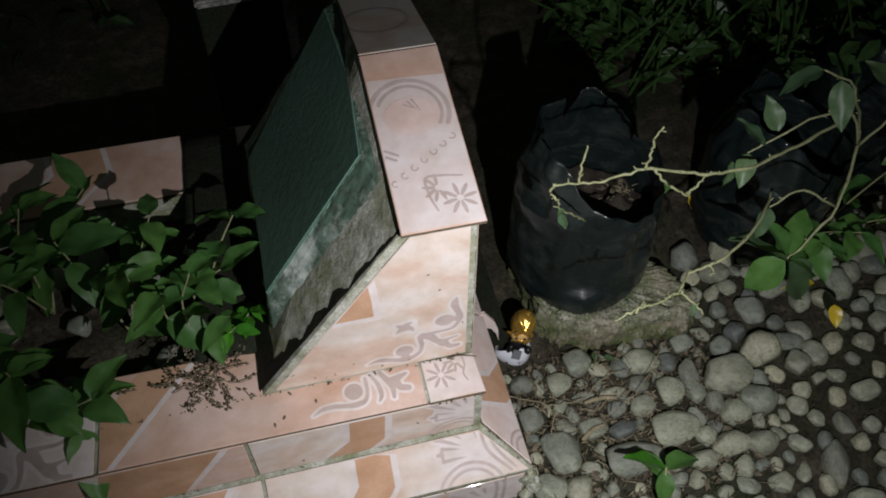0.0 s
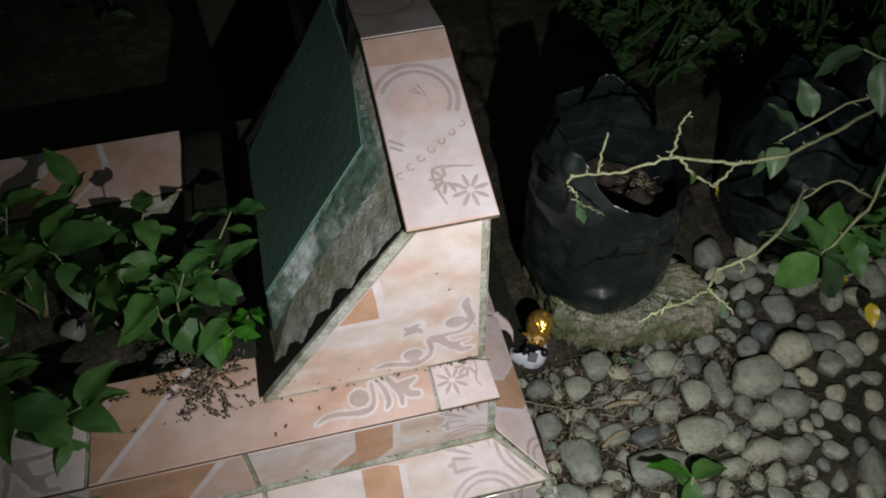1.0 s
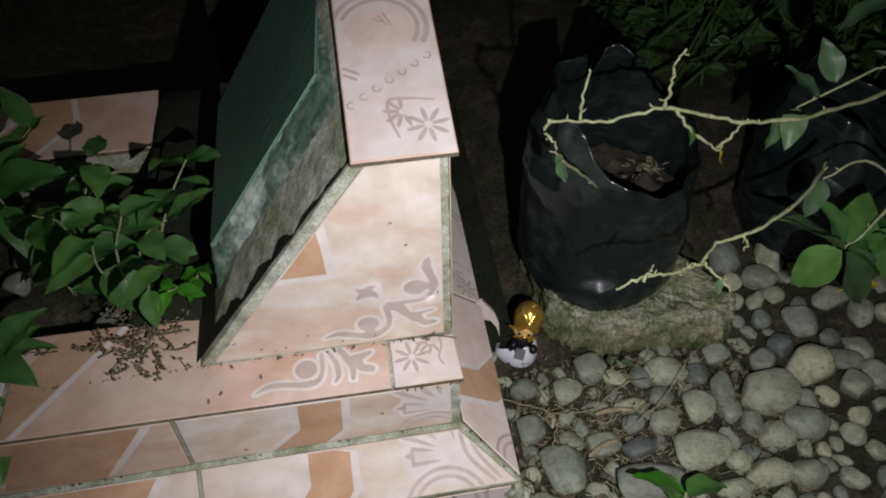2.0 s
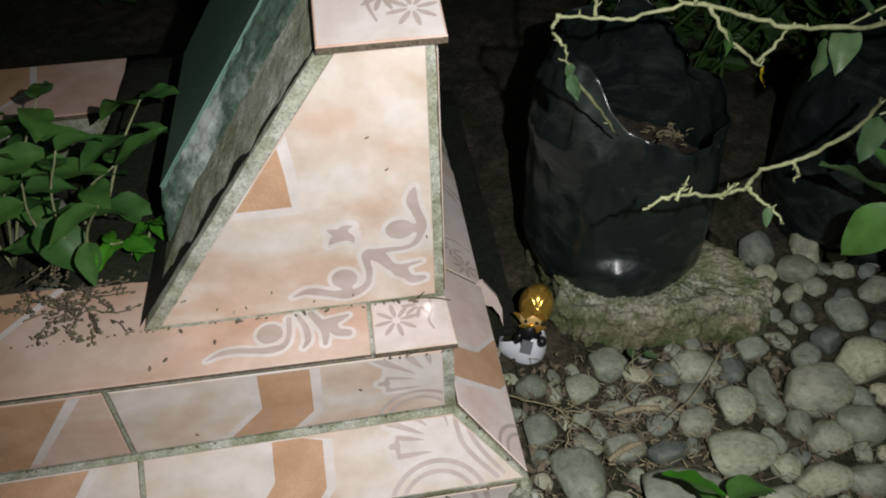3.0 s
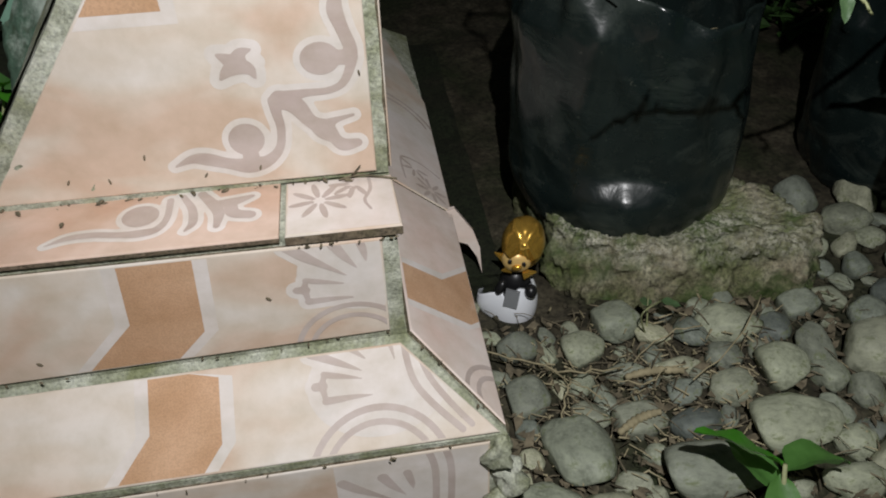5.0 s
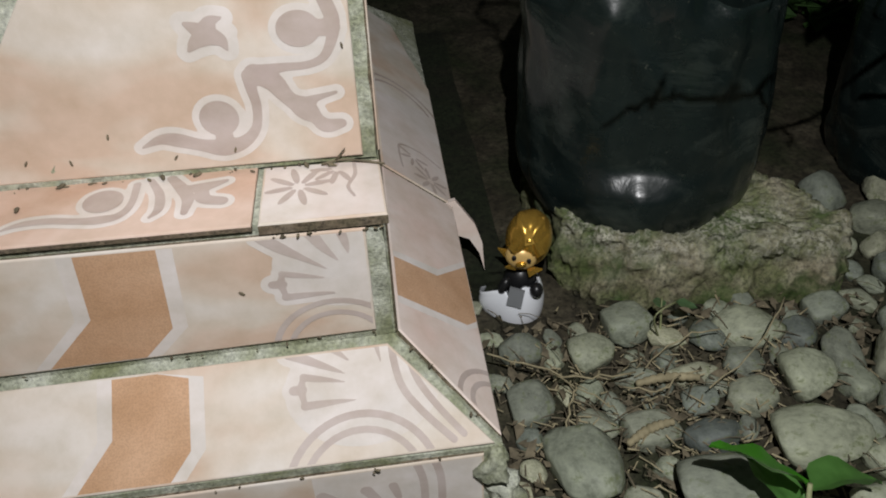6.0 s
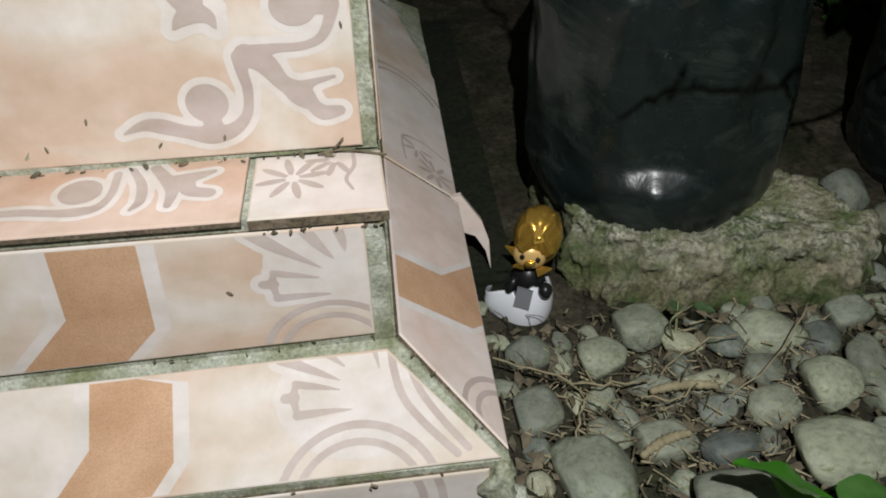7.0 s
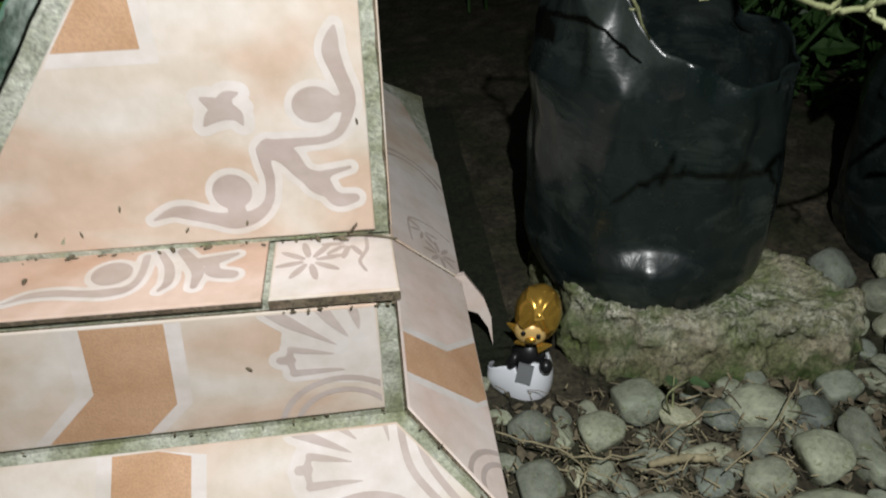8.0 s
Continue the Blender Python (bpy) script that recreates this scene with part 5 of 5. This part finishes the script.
# ridged dry stalk pieces among the litter
for a, b in (((0.192, 0.073), (0.243, 0.067)), ((0.168, 0.014), (0.209, 0.03))):
    bm = bmesh.new()
    a, b = Vector((*a, heave(*a) + 0.02)), Vector((*b, heave(*b) + 0.021))
    pts = [a.lerp(b, k / 26) + Vector((0, 0.004 * math.sin(k / 26 * math.pi), 0)) for k in range(27)]
    sweep(bm, pts, [(0.0042 if k % 3 else 0.0032) * (0.6 + 0.4 * math.sin(math.pi * (k + 2) / 30)) for k in range(27)], 8)
    tagged(part("dry_stalk", bm, M_STRAW, None, "ridged pale brown dry stalk piece among the pebbles", True), category="stalk", group="dry stalks")

# withered flower heads and crumbs on the tread
bm, petals = bmesh.new(), bmesh.new()
for k in range(46):
    x, y = rnd.gauss(-0.335, 0.036), rnd.gauss(0.098, 0.018)
    if x > -0.29 and y > 0.05:
        continue
    t, q = rnd.uniform(0, math.tau), Vector((x, y, TOP + 0.002 + rnd.uniform(0, 0.012)))
    line = [q]
    for step in range(5):
        t += rnd.uniform(-0.5, 0.5)
        n = line[-1] + Vector((math.cos(t), math.sin(t), rnd.uniform(-0.25, 0.2))) * rnd.uniform(0.004, 0.008)
        n.z = max(n.z, TOP + 0.0012)
        line.append(n)
    sweep(bm, line, [0.0007] * 6, 4)
    for p in line[1:]:
        for side_t in (0.9, -0.9):
            if rnd.random() < 0.55:
                e = p + Vector((math.cos(t + side_t), math.sin(t + side_t), 0.25)) * rnd.uniform(0.002, 0.005)
                sweep(bm, [p, e], [0.0006, 0.0005], 4)
                into = petals if rnd.random() < 0.16 else bm
                bmesh.ops.create_icosphere(into, subdivisions=1, radius=1, matrix=Matrix.Translation(e) @ pose(0, 0, 0, 0, 0, math.degrees(t)) @ Matrix.Diagonal((0.0024, 0.0015, 0.0012, 1)))
tagged(part("withered_sprays", bm, M_DRY, None, "heap of dark withered flower sprays on the tread"), category="litter", kind="stuff")
tagged(part("dry_petals", petals, M_STRAW, None, "pale dry petals scattered among withered sprays"), category="litter", kind="stuff")
# crumbs of soil and moss in the joints
bm = bmesh.new()
for x0, y0, z0, x1, y1, z1, count in ((-0.5, 0.056, TOP, -0.005, 0.056, TOP, 60), (-0.5, -0.002, STEP - 0.018, 0.0, -0.002, STEP, 22), (-0.5, -0.061, EDGE - 0.022, 0.05, -0.061, EDGE - 0.004, 26), (-0.07, 0.0, TOP - 0.009, 0.0, 0.0, TOP - 0.009, 16), (-0.3, -0.06, 0.035, 0.05, -0.06, 0.035, 40), (0.0, 0.0, STEP, 0.055, -0.055, EDGE, 8)):
    for k in range(count):
        t = (rnd.random() + 0.16 * noise.noise(Vector((k * 0.9, count, 0)))) % 1.0
        p = Vector((x0 + (x1 - x0) * t, y0 + (y1 - y0) * t, z0 + (z1 - z0) * t)) + Vector((rnd.gauss(0, 0.001), rnd.gauss(0, 0.0012), rnd.gauss(0.0004, 0.0008)))
        r = rnd.uniform(0.0004, 0.0015)
        bmesh.ops.create_icosphere(bm, subdivisions=1, radius=r, matrix=Matrix.Translation(p) @ pose(0, 0, 0, 0, 0, rnd.uniform(0, 180)) @ Matrix.Diagonal((1.7, 0.8, 0.6, 1)))
tagged(part("joint_crumbs", bm, M_DRY, None, "dark soil crumbs caught in the tile joints"), category="litter", kind="stuff")
for x, y, z, up in ((-0.209, 0.034, TOP, 0), (-0.25, 0.02, TOP, 0), (-0.262, 0.012, TOP, 0), (-0.24, 0.052, TOP, 0), (-0.13, 0.055, TOP, 0), (-0.03, 0.054, TOP, 0), (-0.045, 0.056, TOP, 0), (-0.11, 0.056, TOP, 0), (-0.19, 0.055, TOP, 0)):
    bm = bmesh.new()
    bmesh.ops.create_icosphere(bm, subdivisions=2, radius=0.0022, matrix=pose(x, y, z + 0.0012, 0, 0, rnd.uniform(0, 360)) @ Matrix.Diagonal((1.5, 0.6, 0.5, 1)))
    roughen(bm, 0.0008, 400)
    tagged(part("crumb", bm, M_DRY, None, "dark dry seed husk lying on the tiled tread"), category="crumb", group="crumbs on the grave")
bm = bmesh.new()
sweep(bm, curve([(-0.036, 0.0545, TOP + 0.0016), (-0.024, 0.0555, TOP + 0.003), (-0.01, 0.0535, TOP + 0.002), (0.002, 0.05, TOP + 0.001)], 4), [0.0008] * 13, 5)
sweep(bm, [(-0.027, 0.0555, TOP + 0.003), (-0.021, 0.0545, TOP + 0.011)], [0.0008, 0.0005], 5)
tagged(part("dry_stick", bm, M_DRY, None, "small forked dry stick lying against the headstone foot", True), category="stick", group="dry sticks")
for x, z in ((-0.205, 0.272), (-0.18, 0.27), (-0.155, 0.285), (-0.12, 0.268), (-0.058, 0.437), (-0.045, 0.405), (-0.016, 0.33), (-0.085, 0.27)):
    bm = bmesh.new()
    bmesh.ops.create_icosphere(bm, subdivisions=1, radius=0.0013, matrix=pose(x, HY0 - 0.0005, z, 0, rnd.uniform(0, 180), 0) @ Matrix.Diagonal((1.8, 0.5, 0.6, 1)))
    part("dirt_speck", bm, M_DRY, headstone)
for x, z in ((-0.088, 0.207), (-0.11, 0.252), (-0.24, 0.173)):
    bm = bmesh.new()
    bmesh.ops.create_icosphere(bm, subdivisions=1, radius=0.0016, matrix=pose(x, -0.0005, z, 0, 40, 0) @ Matrix.Diagonal((1.5, 0.5, 0.8, 1)))
    part("dirt_speck", bm, M_DRY, grave)

# ---- background: dark shrubs, another grave marker ----
def thicket(name, boxes, count, size, seed, label):
    r = random.Random(seed)
    bm = bmesh.new()
    for x0, x1, y0, y1, z0, z1 in boxes:
        for k in range(count):
            p = Vector((r.uniform(x0, x1), r.uniform(y0, y1), z0 + (z1 - z0) * r.random() ** 1.3))
            if noise.noise(p * 2.2) < -0.12:
                continue
            m = Matrix.Translation(p) @ pose(0, 0, 0, r.uniform(-50, 30), r.uniform(-40, 40), r.uniform(0, 360)) @ Matrix.Scale(size * r.uniform(0.6, 1.4), 4)
            v = [bm.verts.new(m @ Vector(q)) for q in ((0, 0, 0), (0.25, 0.35, 0.06), (0.2, 0.7, 0.02), (0, 1.05, -0.1), (-0.2, 0.7, 0.02), (-0.25, 0.35, 0.06), (0, 0.5, -0.03))]
            for a, b in ((0, 1), (1, 2), (2, 3), (3, 4), (4, 5), (5, 0)):
                bm.faces.new((v[a], v[b], v[6]))
        for k in range(count // 14):
            p = Vector((r.uniform(x0, x1), r.uniform(y0, y1), 0))
            q = p + Vector((r.uniform(-0.2, 0.2), r.uniform(-0.2, 0.1), r.uniform(z0, z1)))
            sweep(bm, [p, p.lerp(q, 0.5) + Vector((0.03, 0, 0)), q], [0.004, 0.003, 0.0015], 5)
    return tagged(part(name, bm, M_DARKLEAF, None, label), category="shrubs", kind="stuff")


thicket("shrubs", [(0.45, 1.7, 0.75, 1.2, 0.0, 0.5), (0.2, 2.1, 1.25, 2.0, 0.1, 1.5), (0.8, 1.7, 0.45, 0.9, 0.0, 0.6)], 2600, 0.055, 8, "dark leafy shrubs behind the grow bags at night")
thicket("shrubs", [(-1.6, 0.0, 1.2, 2.0, 0.0, 0.5)], 700, 0.06, 9, "sparse dark weeds beyond the grave at night")
marker = thing("grave_marker", "pale edged headstone of a neighbouring grave in the dark", "grave marker")
for name, x, y, z, sx, sy, sz, m in (("block", -0.235, 0.9, 0.15, 0.15, 0.14, 0.34, M_DARKCEMENT), ("cap", -0.225, 0.9, 0.325, 0.17, 0.16, 0.014, M_CONCRETE), ("edge_strip", -0.148, 0.9, 0.15, 0.02, 0.16, 0.334, M_CONCRETE)):
    bm = bmesh.new()
    bmesh.ops.create_cube(bm, size=1, matrix=pose(x, y, z, 0, 0, 3) @ Matrix.Diagonal((sx, sy, sz, 1)))
    bmesh.ops.bevel(bm, geom=bm.edges[:], offset=0.004, segments=2, affect="EDGES")
    part(name, bm, m, marker)
